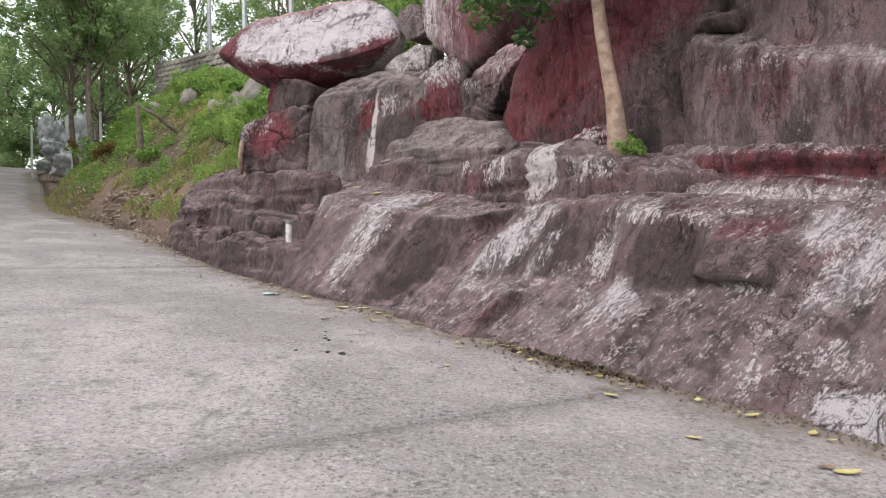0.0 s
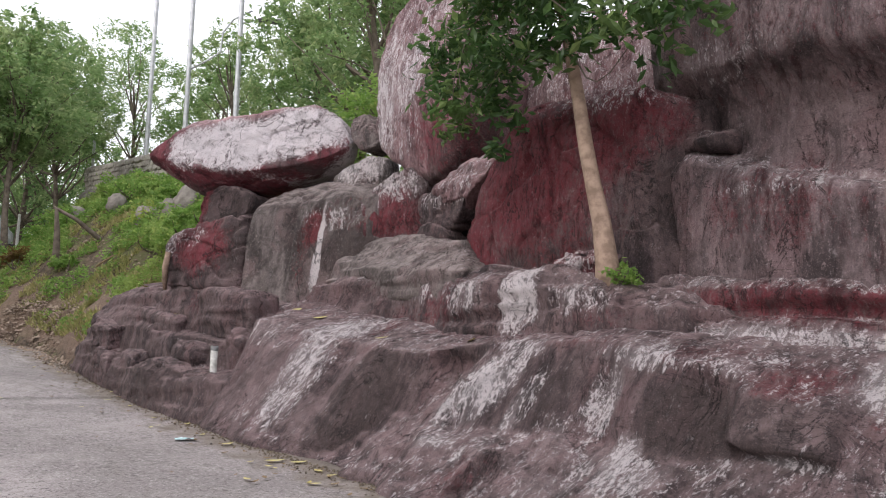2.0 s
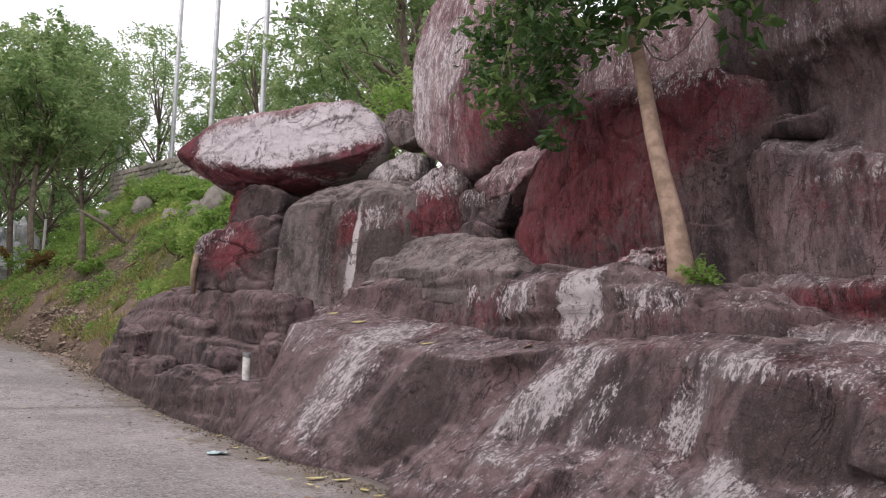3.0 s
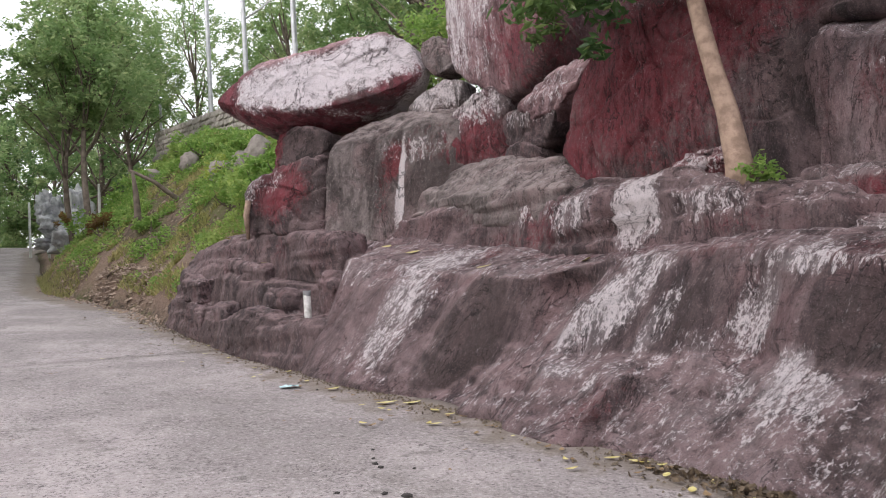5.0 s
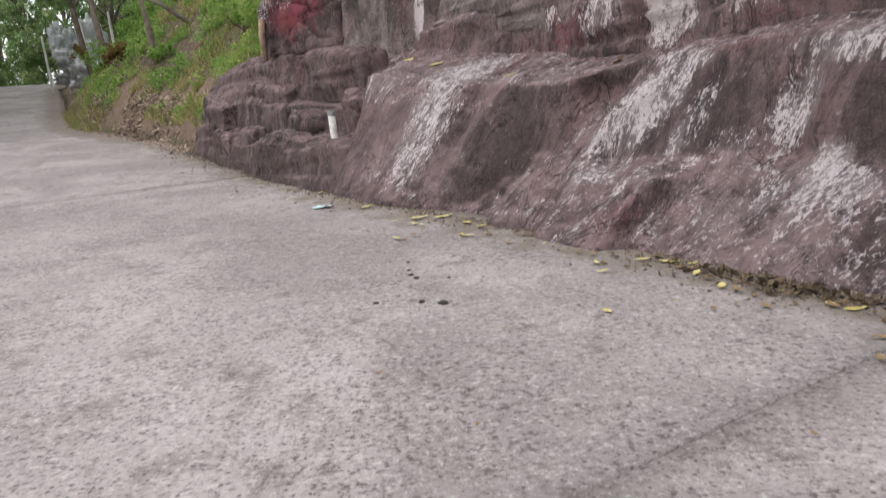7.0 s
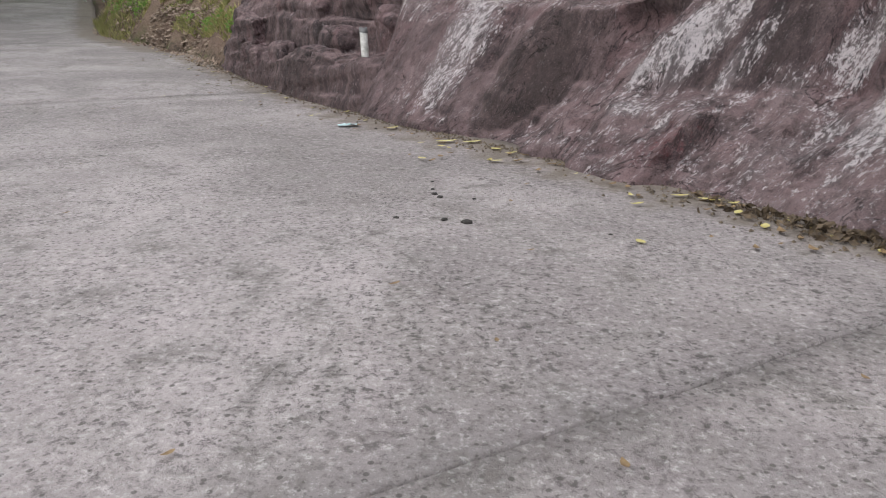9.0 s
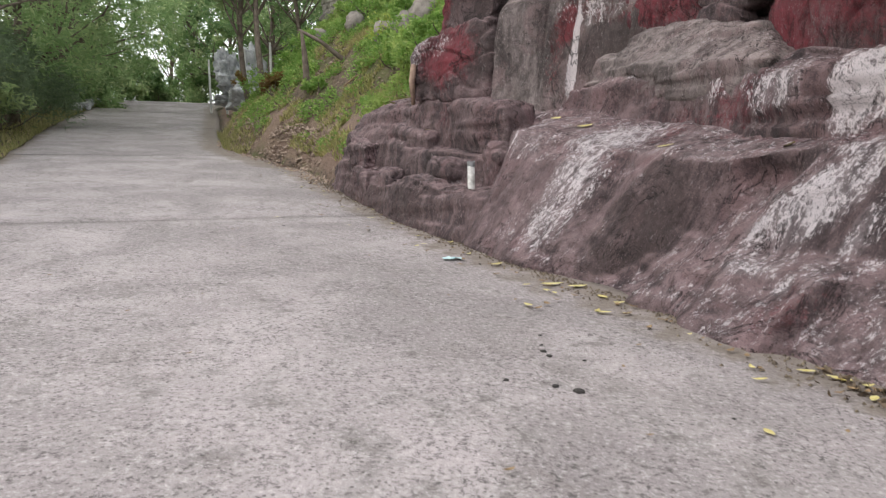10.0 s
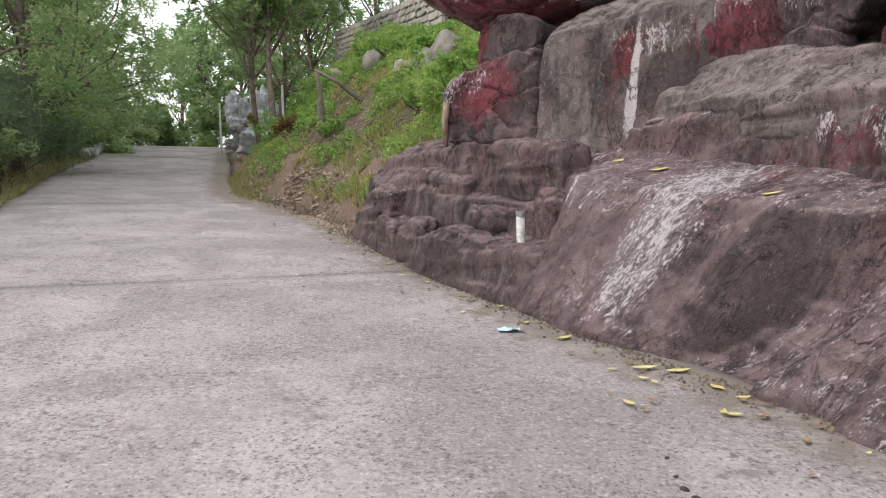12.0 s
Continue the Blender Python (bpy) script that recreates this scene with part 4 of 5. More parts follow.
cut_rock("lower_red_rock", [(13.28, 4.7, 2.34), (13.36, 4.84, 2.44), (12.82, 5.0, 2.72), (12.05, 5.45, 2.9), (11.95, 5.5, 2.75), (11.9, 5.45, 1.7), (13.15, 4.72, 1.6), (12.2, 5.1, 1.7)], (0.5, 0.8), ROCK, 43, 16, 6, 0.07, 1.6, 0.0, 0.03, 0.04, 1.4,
         # darker towards the carrier rock and low on the other end
         white=[(13.0, 2.5, 0.5, 0.25, 0.45), (13.2, 2.15, 0.2, 0.3, 0.4)], red=[(12.6, 2.35, 0.6, 0.6, 0.75)], umber_and_shade=[(12.1, 2.4, 0.4, 0.6, 0.8), (13.0, 1.9, 0.4, 0.3, 0.6)], label="dark red rock block under the boulder tip")
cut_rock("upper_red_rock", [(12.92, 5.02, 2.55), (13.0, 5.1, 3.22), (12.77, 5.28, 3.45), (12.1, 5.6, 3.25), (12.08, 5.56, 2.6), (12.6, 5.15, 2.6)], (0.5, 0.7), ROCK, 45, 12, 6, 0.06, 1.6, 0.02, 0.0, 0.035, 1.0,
         red=[(12.9, 3.0, 0.2, 0.6, 0.75)], umber_and_shade=[(12.4, 3.0, 0.5, 0.6, 1.0)], label="dark red stone wedged under the boulder")


# ---- plants ----
def leaf_arrays(centres, sizes, rng, narrow=0.36, droop=0.25, fold=0.25):
    """Folded leaf blades, two quads each, at the centres."""
    k = len(centres)
    d = rng.normal(size=(k, 3))
    d[:, 2] = d[:, 2] * 0.6 - droop
    d /= np.linalg.norm(d, axis=1, keepdims=True)
    r = rng.normal(size=(k, 3))
    side = np.cross(d, r)
    side /= np.linalg.norm(side, axis=1, keepdims=True)
    nrm = np.cross(side, d)
    L = np.asarray(sizes)[:, None]
    a = centres - d * L * 0.5
    tip = centres + d * L * 0.5 - nrm * L * 0.08
    mid = centres + nrm * L * fold * 0.25
    left = centres - d * L * 0.04 + side * L * narrow * 0.5
    right = centres - d * L * 0.04 - side * L * narrow * 0.5
    verts = np.stack([a, left, tip, right, mid], axis=1).reshape(-1, 3)
    faces = []
    for i in range(k):
        o = i * 5
        faces.append((o, o + 4, o + 2, o + 1))
        faces.append((o, o + 3, o + 2, o + 4))
    return verts, faces


def fast_mesh(name, verts, faces, material, parent=None):
    me = bpy.data.meshes.new(name)
    me.from_pydata(np.asarray(verts).tolist(), [], faces)
    me.materials.append(material)
    ob = new(name, me)
    if parent is not None:
        ob.parent = parent
    return ob


def clump_points(clumps, count, rng, shell=0.55, twiggy=0.6):
    """Points in uneven clumps: each clump is (x, y, z, radius); smaller sprays inside it leave gaps."""
    vol = np.array([c[3] ** 2.2 for c in clumps])
    share = (vol / vol.sum() * count).astype(int) + 3
    out = []
    for c, k in zip(clumps, share):
        sprays = max(4, int(k / 26))
        d = rng.normal(size=(sprays, 3))
        d /= np.linalg.norm(d, axis=1, keepdims=True)
        rad = c[3] * (shell + (1 - shell) * rng.random(sprays)) ** 0.8
        cen = np.array(c[:3]) + d * rad[:, None] * np.array([1, 1, 0.75])
        pick = rng.integers(0, sprays, k)
        out.append(cen[pick] + rng.normal(size=(k, 3)) * c[3] * 0.2 * twiggy)
    return np.concatenate(out)


def tube(path, radii, sides=8, seed=0, rough=0.0):
    """A tapered limb along a path of points."""
    verts, faces = [], []
    n = len(path)
    for i, (p, r) in enumerate(zip(path, radii)):
        d = (Vector(path[min(i + 1, n - 1)]) - Vector(path[max(i - 1, 0)])).normalized()
        x = d.orthogonal().normalized() if i == 0 else (x - d * x.dot(d)).normalized()
        y = d.cross(x)
        for j in range(sides):
            a = 2 * math.pi * j / sides
            q = r * (1 + rough * noise.noise((seed + math.cos(a) * 1.5, math.sin(a) * 1.5, i * 0.6)))
            verts.append(Vector(p) + x * math.cos(a) * q + y * math.sin(a) * q)
    for i in range(n - 1):
        for j in range(sides):
            a, b = i * sides + j, i * sides + (j + 1) % sides
            faces.append((a, b, b + sides, a + sides))
    faces.append(tuple(range(sides))[::-1])
    faces.append(tuple((n - 1) * sides + j for j in range(sides)))
    return verts, faces


def bent(a, b, sag, rng, n=6):
    a, b = Vector(a), Vector(b)
    side = Vector(rng.normal(size=3)) * sag * (b - a).length
    return [a.lerp(b, i / n) + side * math.sin(math.pi * i / n) for i in range(n + 1)]


def tree(name, foot, height, radius, label, leaves, size, leaf_mat, bark, seed, lean=(0, 0), spread=0.32, crown_from=0.35, clumps=12, group="", narrow=0.36):
    rng = np.random.default_rng(seed)
    ob = tagged(new(name), label, "tree", group)
    ob.location = foot
    top = Vector((lean[0], lean[1], height * 0.8))
    trunk = bent((0, 0, -0.3), top, 0.05, rng, 8)
    v, f = tube(trunk, [radius * (1.25 if i == 0 else 1 - 0.085 * i) for i in range(9)], 9, seed, 0.2)
    mesh_object("trunk", v, f, bark, ob)
    cl = []
    for i in range(clumps):
        k = crown_from + (1 - crown_from) * (i + rng.random()) / clumps
        ang = i * 2.4 + rng.random()
        reach = height * spread * (0.45 + 0.65 * rng.random()) * math.sin(math.pi * min(0.95, 0.22 + 0.75 * (k - crown_from) / (1 - crown_from)))
        start = trunk[min(8, max(2, int(k * 8) - 1))]
        end = Vector((start.x + math.cos(ang) * reach, start.y + math.sin(ang) * reach, height * k + rng.normal() * 0.2))
        v, f = tube(bent(start, end, 0.08, rng, 5), [radius * 0.36 * (1 - 0.16 * j) for j in range(6)], 6, seed + i)
        mesh_object("limb", v, f, bark, ob)
        cl.append((end.x, end.y, end.z, height * 0.105 * (0.75 + 0.7 * rng.random())))
    pts = clump_points(cl, leaves, rng)
    v, f = leaf_arrays(pts, size * (0.6 + 0.8 * rng.random(len(pts))), rng, narrow)
    fast_mesh("crown", v, f, leaf_mat, ob)
    return ob


def shrub(name, foot, clumps, leaves, size, leaf_mat, label, seed, narrow=0.36, droop=0.0, category="shrub", stems=5, group=""):
    rng = np.random.default_rng(seed)
    ob = tagged(new(name), label, category, group)
    ob.location = foot
    for i in range(stems):
        c = clumps[i % len(clumps)]
        v, f = tube(bent((0.05 * rng.normal(), 0.05 * rng.normal(), -0.1), c[:3], 0.06, rng, 4), [0.025 * (1 - 0.17 * j) for j in range(5)], 5, seed)
        mesh_object("stem", v, f, BARK_GREY, ob)
    pts = clump_points(clumps, leaves, rng, 0.25, 1.0)
    v, f = leaf_arrays(pts, size * (0.6 + 0.8 * rng.random(len(pts))), rng, narrow, droop)
    fast_mesh("foliage", v, f, leaf_mat, ob)
    return ob


def main_tree():
    """The young tree that grows on the rock step."""
    rng = np.random.default_rng(77)
    foot = at(5.84, 6.45, 1.9)
    ob = tagged(new("tree"), "slender pale barked tree with broad green leaves on the rock step", "tree")
    ob.location = foot

    def rel(s, w, h):
        return at(s, w, h) - foot

    path = [rel(5.82, 6.45, 1.85), rel(5.83, 6.45, 2.1), rel(5.9, 6.45, 2.55), rel(6.0, 6.45, 2.95), rel(6.07, 6.45, 3.3), rel(6.19, 6.45, 3.98), rel(6.35, 6.46, 4.75), rel(6.5, 6.5, 5.6), rel(6.55, 6.5, 6.4)]
    v, f = tube(path, [0.135, 0.112, 0.092, 0.08, 0.073, 0.064, 0.058, 0.046, 0.028], 16, 3, 0.18)
    mesh_object("trunk", v, f, BARK, ob)
    spots = [(7.3, 6.1, 3.85, 0.45), (7.2, 6.2, 3.4, 0.22), (7.9, 6.2, 4.35, 0.5), (7.1, 6.1, 4.4, 0.55), (6.45, 6.0, 4.3, 0.45), (5.7, 5.9, 4.35, 0.5),
             (5.0, 5.9, 4.15, 0.45), (4.6, 5.9, 4.35, 0.45), (5.3, 6.0, 4.9, 0.55), (6.1, 6.0, 5.2, 0.75), (7.1, 6.2, 5.1, 0.7), (8.0, 6.3, 5.0, 0.55),
             (6.5, 6.2, 6.2, 1.0), (7.5, 6.5, 6.0, 0.9), (5.4, 6.2, 5.9, 0.8), (6.8, 5.5, 5.4, 0.7), (7.6, 6.0, 3.75, 0.28)]
    cl = []
    for i, (s, w, h, r) in enumerate(spots):
        c = rel(s, w, h)
        start = path[6 + i % 2].lerp(path[7 if i % 2 == 0 else 8], (0.37 * i) % 1.0)
        mesh = bent(start, c, 0.16, rng, 7)
        v, f = tube(mesh, [0.013 * (1 - 0.11 * j) for j in range(8)], 6, i)
        mesh_object("limb", v, f, BARK_GREY, ob)
        cl.append((c.x, c.y, c.z, r))
    pts = clump_points(cl, 6800, rng, 0.15, 1.15)
    v, f = leaf_arrays(pts, 0.17 * (0.6 + 0.7 * rng.random(len(pts))), rng, 0.38, 0.45)
    fast_mesh("crown", v, f, LEAF_MAIN, ob)
    cl = [(0.1 * rng.normal(), -0.12 + 0.1 * rng.normal(), 0.12, 0.16) for _ in range(3)]
    shrub("weed_tuft", foot + Vector((0.05, -0.1, 0.0)), cl, 260, 0.07, LEAF_BRIGHT, "small green weeds at the foot of the tree", 5, category="weed", stems=2)
    return ob


main_tree()

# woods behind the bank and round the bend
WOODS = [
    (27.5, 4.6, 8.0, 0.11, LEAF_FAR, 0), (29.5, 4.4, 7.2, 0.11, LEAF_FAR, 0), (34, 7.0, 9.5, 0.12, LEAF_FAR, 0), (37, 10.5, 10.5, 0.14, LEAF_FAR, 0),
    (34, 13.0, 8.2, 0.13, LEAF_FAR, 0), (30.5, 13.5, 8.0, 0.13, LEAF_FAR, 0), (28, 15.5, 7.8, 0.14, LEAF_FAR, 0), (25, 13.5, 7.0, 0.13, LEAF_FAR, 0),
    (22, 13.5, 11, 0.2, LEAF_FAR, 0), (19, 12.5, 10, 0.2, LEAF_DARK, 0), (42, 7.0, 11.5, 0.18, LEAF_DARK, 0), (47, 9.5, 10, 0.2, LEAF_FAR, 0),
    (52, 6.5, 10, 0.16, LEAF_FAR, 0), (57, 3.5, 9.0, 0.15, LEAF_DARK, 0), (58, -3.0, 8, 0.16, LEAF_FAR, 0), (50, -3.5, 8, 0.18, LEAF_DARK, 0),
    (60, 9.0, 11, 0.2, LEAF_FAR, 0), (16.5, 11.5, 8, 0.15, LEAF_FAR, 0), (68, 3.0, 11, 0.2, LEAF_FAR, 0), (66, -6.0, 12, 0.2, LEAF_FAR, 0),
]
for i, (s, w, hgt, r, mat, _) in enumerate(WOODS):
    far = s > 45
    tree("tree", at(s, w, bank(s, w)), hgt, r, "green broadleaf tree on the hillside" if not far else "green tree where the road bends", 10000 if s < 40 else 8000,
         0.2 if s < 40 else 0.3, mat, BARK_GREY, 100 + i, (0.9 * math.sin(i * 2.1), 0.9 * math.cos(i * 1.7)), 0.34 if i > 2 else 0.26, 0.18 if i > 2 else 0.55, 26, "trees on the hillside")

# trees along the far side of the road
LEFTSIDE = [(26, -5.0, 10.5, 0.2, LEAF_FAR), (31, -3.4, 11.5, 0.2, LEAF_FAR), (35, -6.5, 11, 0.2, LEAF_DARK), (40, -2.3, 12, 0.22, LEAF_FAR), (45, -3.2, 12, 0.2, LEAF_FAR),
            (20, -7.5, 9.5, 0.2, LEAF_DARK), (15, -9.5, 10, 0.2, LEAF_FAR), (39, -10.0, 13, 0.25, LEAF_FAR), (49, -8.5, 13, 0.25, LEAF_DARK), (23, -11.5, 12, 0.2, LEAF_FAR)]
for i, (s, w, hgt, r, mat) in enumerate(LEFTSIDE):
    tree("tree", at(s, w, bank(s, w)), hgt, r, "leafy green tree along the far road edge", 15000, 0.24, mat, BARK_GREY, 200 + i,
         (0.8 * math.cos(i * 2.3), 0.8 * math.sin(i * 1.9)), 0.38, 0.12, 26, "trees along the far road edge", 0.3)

# feathery shrubs on the far verge
for i, (s, w, hgt) in enumerate([(23.0, -3.6, 2.9), (26.0, -3.4, 3.1), (29.0, -3.3, 3.2), (32.0, -3.2, 3.0)]):
    rng = np.random.default_rng(300 + i)
    cl = [(rng.normal() * 0.5, rng.normal() * 0.5, hgt * (0.3 + 0.55 * rng.random()), 0.75 + 0.25 * rng.random()) for _ in range(9)]
    shrub("feathery_shrub", at(s, w, bank(s, w)), cl, 14000, 0.2, LEAF_FEATHER, "soft grey green feathery shrub on the road verge", 310 + i, 0.13, -0.5, "shrub", 6, "feathery shrubs")
for i, (s, w, hgt) in enumerate([(37, -2.9, 2.0), (42, -2.2, 1.9), (46, -1.8, 2.2), (50, -0.9, 2.2), (52, 1.6, 2.0), (54, 4.2, 2.6), (22, -5.5, 2.5), (34, -4.5, 2.8), (38.5, -4.0, 2.6), (25, -6.5, 3.4), (29, -6.0, 3.6), (33, -6.8, 3.8), (38, -6.2, 3.8), (43, -5.5, 3.6), (47, -4.6, 3.4), (54, -2.5, 3.4), (55.5, 0.5, 3.2), (57, 3.0, 3.4), (56, 6.0, 3.6), (50, 7.0, 3.4), (45, 8.0, 3.2), (60, -6, 4)]):
    rng = np.random.default_rng(340 + i)
    cl = [(rng.normal() * 0.3 * hgt, rng.normal() * 0.3 * hgt, hgt * (0.12 + 0.7 * rng.random()), hgt * (0.24 + 0.12 * rng.random())) for _ in range(9)]
    shrub("bush", at(s, w, bank(s, w)), cl, 3200, 0.24, LEAF_FAR if i % 2 else LEAF_DARK, "green bush at the road edge", 350 + i, 0.4, 0.2, "bush", 5, "bushes at the road edge")

# shrubs on the bank and beside the boulder
BANKSHRUBS = [(16.2, 6.3, 0.45), (17.5, 6.4, 0.45), (18.8, 6.7, 0.4), (20.2, 7.1, 0.35), (21.6, 7.2, 0.32), (23.2, 6.6, 0.3), (25.2, 6.2, 0.32), (27.0, 6.0, 0.4), (18.2, 6.2, 0.45),
              (22.6, 6.8, 0.5), (24.3, 5.6, 0.5), (25.5, 4.4, 0.45), (23.6, 4.3, 0.4), (16.8, 6.0, 0.4), (15.6, 6.6, 0.5), (19.6, 6.6, 0.4), (26.5, 5.2, 0.5), (21.0, 5.0, 0.25)]
for i, (s, w, r) in enumerate(BANKSHRUBS):
    rng = np.random.default_rng(400 + i)
    cl = [(rng.normal() * r * 0.7, rng.normal() * r * 0.7, r * (0.3 + 0.7 * rng.random()), r * (0.5 + 0.4 * rng.random())) for _ in range(6)]
    mat = LEAF_RUST if i == 12 else LEAF_YELLOW if i == 15 else LEAF_BRIGHT
    text = "rusty brown and green weeds on the bank" if i == 12 else "pale yellow green weed on the bank" if i == 15 else "bright green low shrub on the grassy bank"
    shrub("bank_shrub", at(s, w, bank(s, w)), cl, 900 if i != 15 else 300, 0.11, mat, text, 420 + i, 0.45, 0.1, "shrub", 4, "shrubs on the bank")
for i, (s, w, h, r) in enumerate([(12.9, 8.3, 4.6, 0.8), (12.2, 8.6, 5.2, 0.75), (13.7, 8.9, 4.2, 0.55)]):
    rng = np.random.default_rng(440 + i)
    cl = [(rng.normal() * r * 0.6, rng.normal() * r * 0.6, r * (0.2 + 1.2 * rng.random()), r * (0.5 + 0.3 * rng.random())) for _ in range(7)]
    shrub("hill_shrub", at(s, w, max(h - 0.6, bank(s, w))), cl, 1500, 0.12, LEAF_BRIGHT, "bright green shrub growing behind the boulder", 450 + i, 0.4, 0.1, "shrub", 5, "shrubs behind the boulder")


def grass_on_bank():
    rng = np.random.default_rng(9)
    verts, faces = [], []
    count = 0
    while count < 46000:
        s, w = 14.2 + 14 * rng.random(), 3.4 + 5.0 * rng.random()
        d = w - toe(s)
        if d < 0.3 or (s < 15.5 and d < 1.4):
            continue
        if noise.noise((s * 0.7, w * 0.7, 8.0)) * 0.6 + noise.noise((s * 2.6, w * 2.6, 3.0)) * 0.7 < -0.04 + 0.25 * blobs(s, bank(s, w), [(21.5, 2.2, 3.0, 1.1, 1.0), (18, 1.2, 2.5, 0.6, 0.8)]):
            continue
        p = at(s, w, bank(s, w) + 0.22 * noise.fractal(Vector((s * 0.6, w * 0.6, 4.0)), 0.9, 2.0, 4) - 0.05)
        hgt = 0.05 + 0.13 * rng.random() ** 2
        a = rng.random() * 6.283
        wid = 0.012 + 0.012 * rng.random()
        dx, dy = math.cos(a), math.sin(a)
        bx, by = rng.normal() * 0.08, rng.normal() * 0.08
        o = len(verts)
        verts += [p + Vector((-dy * wid, dx * wid, 0)), p + Vector((dy * wid, -dx * wid, 0)),
                  p + Vector((bx * 0.4 + dy * wid * 0.8, by * 0.4 - dx * wid * 0.8, hgt * 0.6)), p + Vector((bx * 0.4 - dy * wid * 0.8, by * 0.4 + dx * wid * 0.8, hgt * 0.6)), p + Vector((bx, by, hgt))]
        faces += [(o, o + 1, o + 2, o + 3), (o + 3, o + 2, o + 4)]
        count += 1
    ob = fast_mesh("bank_grass", verts, faces, GRASS)
    tagged(ob, "short green and yellow grass on the bank", "grass", kind="stuff")


grass_on_bank()


def bank_weeds():
    """Low leafy weeds between the grass, thick towards the top of the bank and thin on the bare soil."""
    rng = np.random.default_rng(29)
    pts, sizes = [], []
    while len(pts) < 60000:
        s, w = 14.4 + 13.5 * rng.random(), 3.3 + 5.2 * rng.random()
        d = w - toe(s)
        if d < 0.35 or (s < 15.6 and d < 1.5):
            continue
        bare = blobs(s, bank(s, w), [(20.8, 2.1, 2.2, 0.8, 0.4), (18, 1.0, 2.0, 0.5, 0.25)])
        if noise.noise((s * 1.1, w * 1.1, 5.0)) + 0.5 * noise.noise((s * 3.0, w * 3.0, 1.0)) < 0.0 - 0.16 * (d - 1.5) + bare:
            continue
        base = bank(s, w) + 0.22 * noise.fractal(Vector((s * 0.6, w * 0.6, 4.0)), 0.9, 2.0, 4)
        tall = 0.1 + 0.22 * max(0.0, noise.noise((s * 1.7, w * 1.7, 2.0)) + 0.3)
        for _ in range(5):
            p = at(s + 0.08 * rng.normal(), w + 0.08 * rng.normal(), base + tall * rng.random())
            pts.append(tuple(p))
            sizes.append(0.05 + 0.07 * rng.random())
    v, f = leaf_arrays(np.array(pts), sizes, rng, 0.5, -0.1)
    tagged(fast_mesh("bank_weeds", v, f, LEAF_BRIGHT), "low bright green leafy weeds on the bank", "weeds", kind="stuff")


bank_weeds()


def verge_grass():
    rng = np.random.default_rng(19)
    verts, faces = [], []
    for _ in range(9000):
        s = 16 + 32 * rng.random()
        edge = curve(s, [0, 20, 30, 44, 60], [-2.0, -2.0, -2.05, -1.3, 1.0])
        w = edge - 0.05 - 2.2 * rng.random() ** 1.5
        if rng.random() < 0.2:
            s = 22 + 6 * rng.random()
            w = toe(s) - 0.1 + 0.5 * rng.random()
        p = at(s, w, bank(s, w) - 0.03)
        hgt, a, wid = 0.06 + 0.16 * rng.random(), rng.random() * 6.283, 0.014
        dx, dy, bx, by = math.cos(a), math.sin(a), rng.normal() * 0.07, rng.normal() * 0.07
        o = len(verts)
        verts += [p + Vector((-dy * wid, dx * wid, 0)), p + Vector((dy * wid, -dx * wid, 0)), p + Vector((bx, by, hgt))]
        faces += [(o, o + 1, o + 2)]
    ob = fast_mesh("verge_grass", verts, faces, GRASS)
    tagged(ob, "thin green grass along the road verge", "grass", kind="stuff")


verge_grass()

# ---- poles, posts, wall ----
def pole(s, w, hgt, r, label, name="steel_pole", mat=STEEL):
    foot = at(s, w, bank(s, w) - 0.15)
    ob = tagged(new(name), label, "pole", "poles on the hill" if name == "steel_pole" else "fence posts")
    ob.location = foot
    bm = bmesh.new()
    bmesh.ops.create_cone(bm, cap_ends=True, segments=14, radius1=r, radius2=r * 0.8, depth=hgt, matrix=pose(0, 0, hgt / 2))
    part("shaft", bm, mat, ob)
    if name == "steel_pole":
        bm = bmesh.new()
        bmesh.ops.create_cone(bm, cap_ends=True, segments=14, radius1=r * 1.8, radius2=r * 1.6, depth=0.25, matrix=pose(0, 0, 0.2))
        part("collar", bm, mat, ob)
    return ob


pole(28.0, 8.75, 9.0, 0.085, "tall galvanised steel pole on the hilltop")
lamp_pole = pole(24.6, 8.9, 9.5, 0.085, "tall steel pole with a bent bracket")
v, f = tube([(0.05, 0, 4.2), (0.6, 0.1, 4.6), (0.95, 0.15, 4.9), (1.0, 0.15, 5.6), (1.3, 0.2, 6.1), (1.9, 0.3, 6.5)], [0.03] * 6, 8)
mesh_object("bracket", v, f, STEEL, lamp_pole)
third = pole(21.3, 9.2, 8.5, 0.085, "tall steel lamp pole with a street light head")
v, f = tube([(0, 0, 5.1), (0.25, 0.02, 5.25), (0.5, 0.03, 5.28)], [0.03] * 3, 8)
mesh_object("arm", v, f, STEEL, third)
bm = bmesh.new()
bmesh.ops.create_cube(bm, size=1, matrix=pose(0.85, 0.05, 5.28) @ Matrix.Diagonal((0.75, 0.26, 0.1, 1)))
bmesh.ops.bevel(bm, geom=bm.edges[:], offset=0.04, segments=2, affect="EDGES")
part("lamp_head", bm, LAMP_GREY, third, "dark grey street light head")
pole(34.8, 8.6, 5.6, 0.075, "tall thin steel pole behind the wall")
for s, w, hgt in [(40.0, 3.9, 2.7), (40.0, 4.65, 2.9), (36.0, 5.1, 3.2), (33.0, 5.75, 2.6)]:
    pole(s, w, hgt, 0.06, "thin whitewashed fence post beside the road", "fence_post", POST_WHITE)

pole(24.8, -2.95, 0.8, 0.07, "short weathered pale post on the road verge", "fence_post", POST_WHITE)


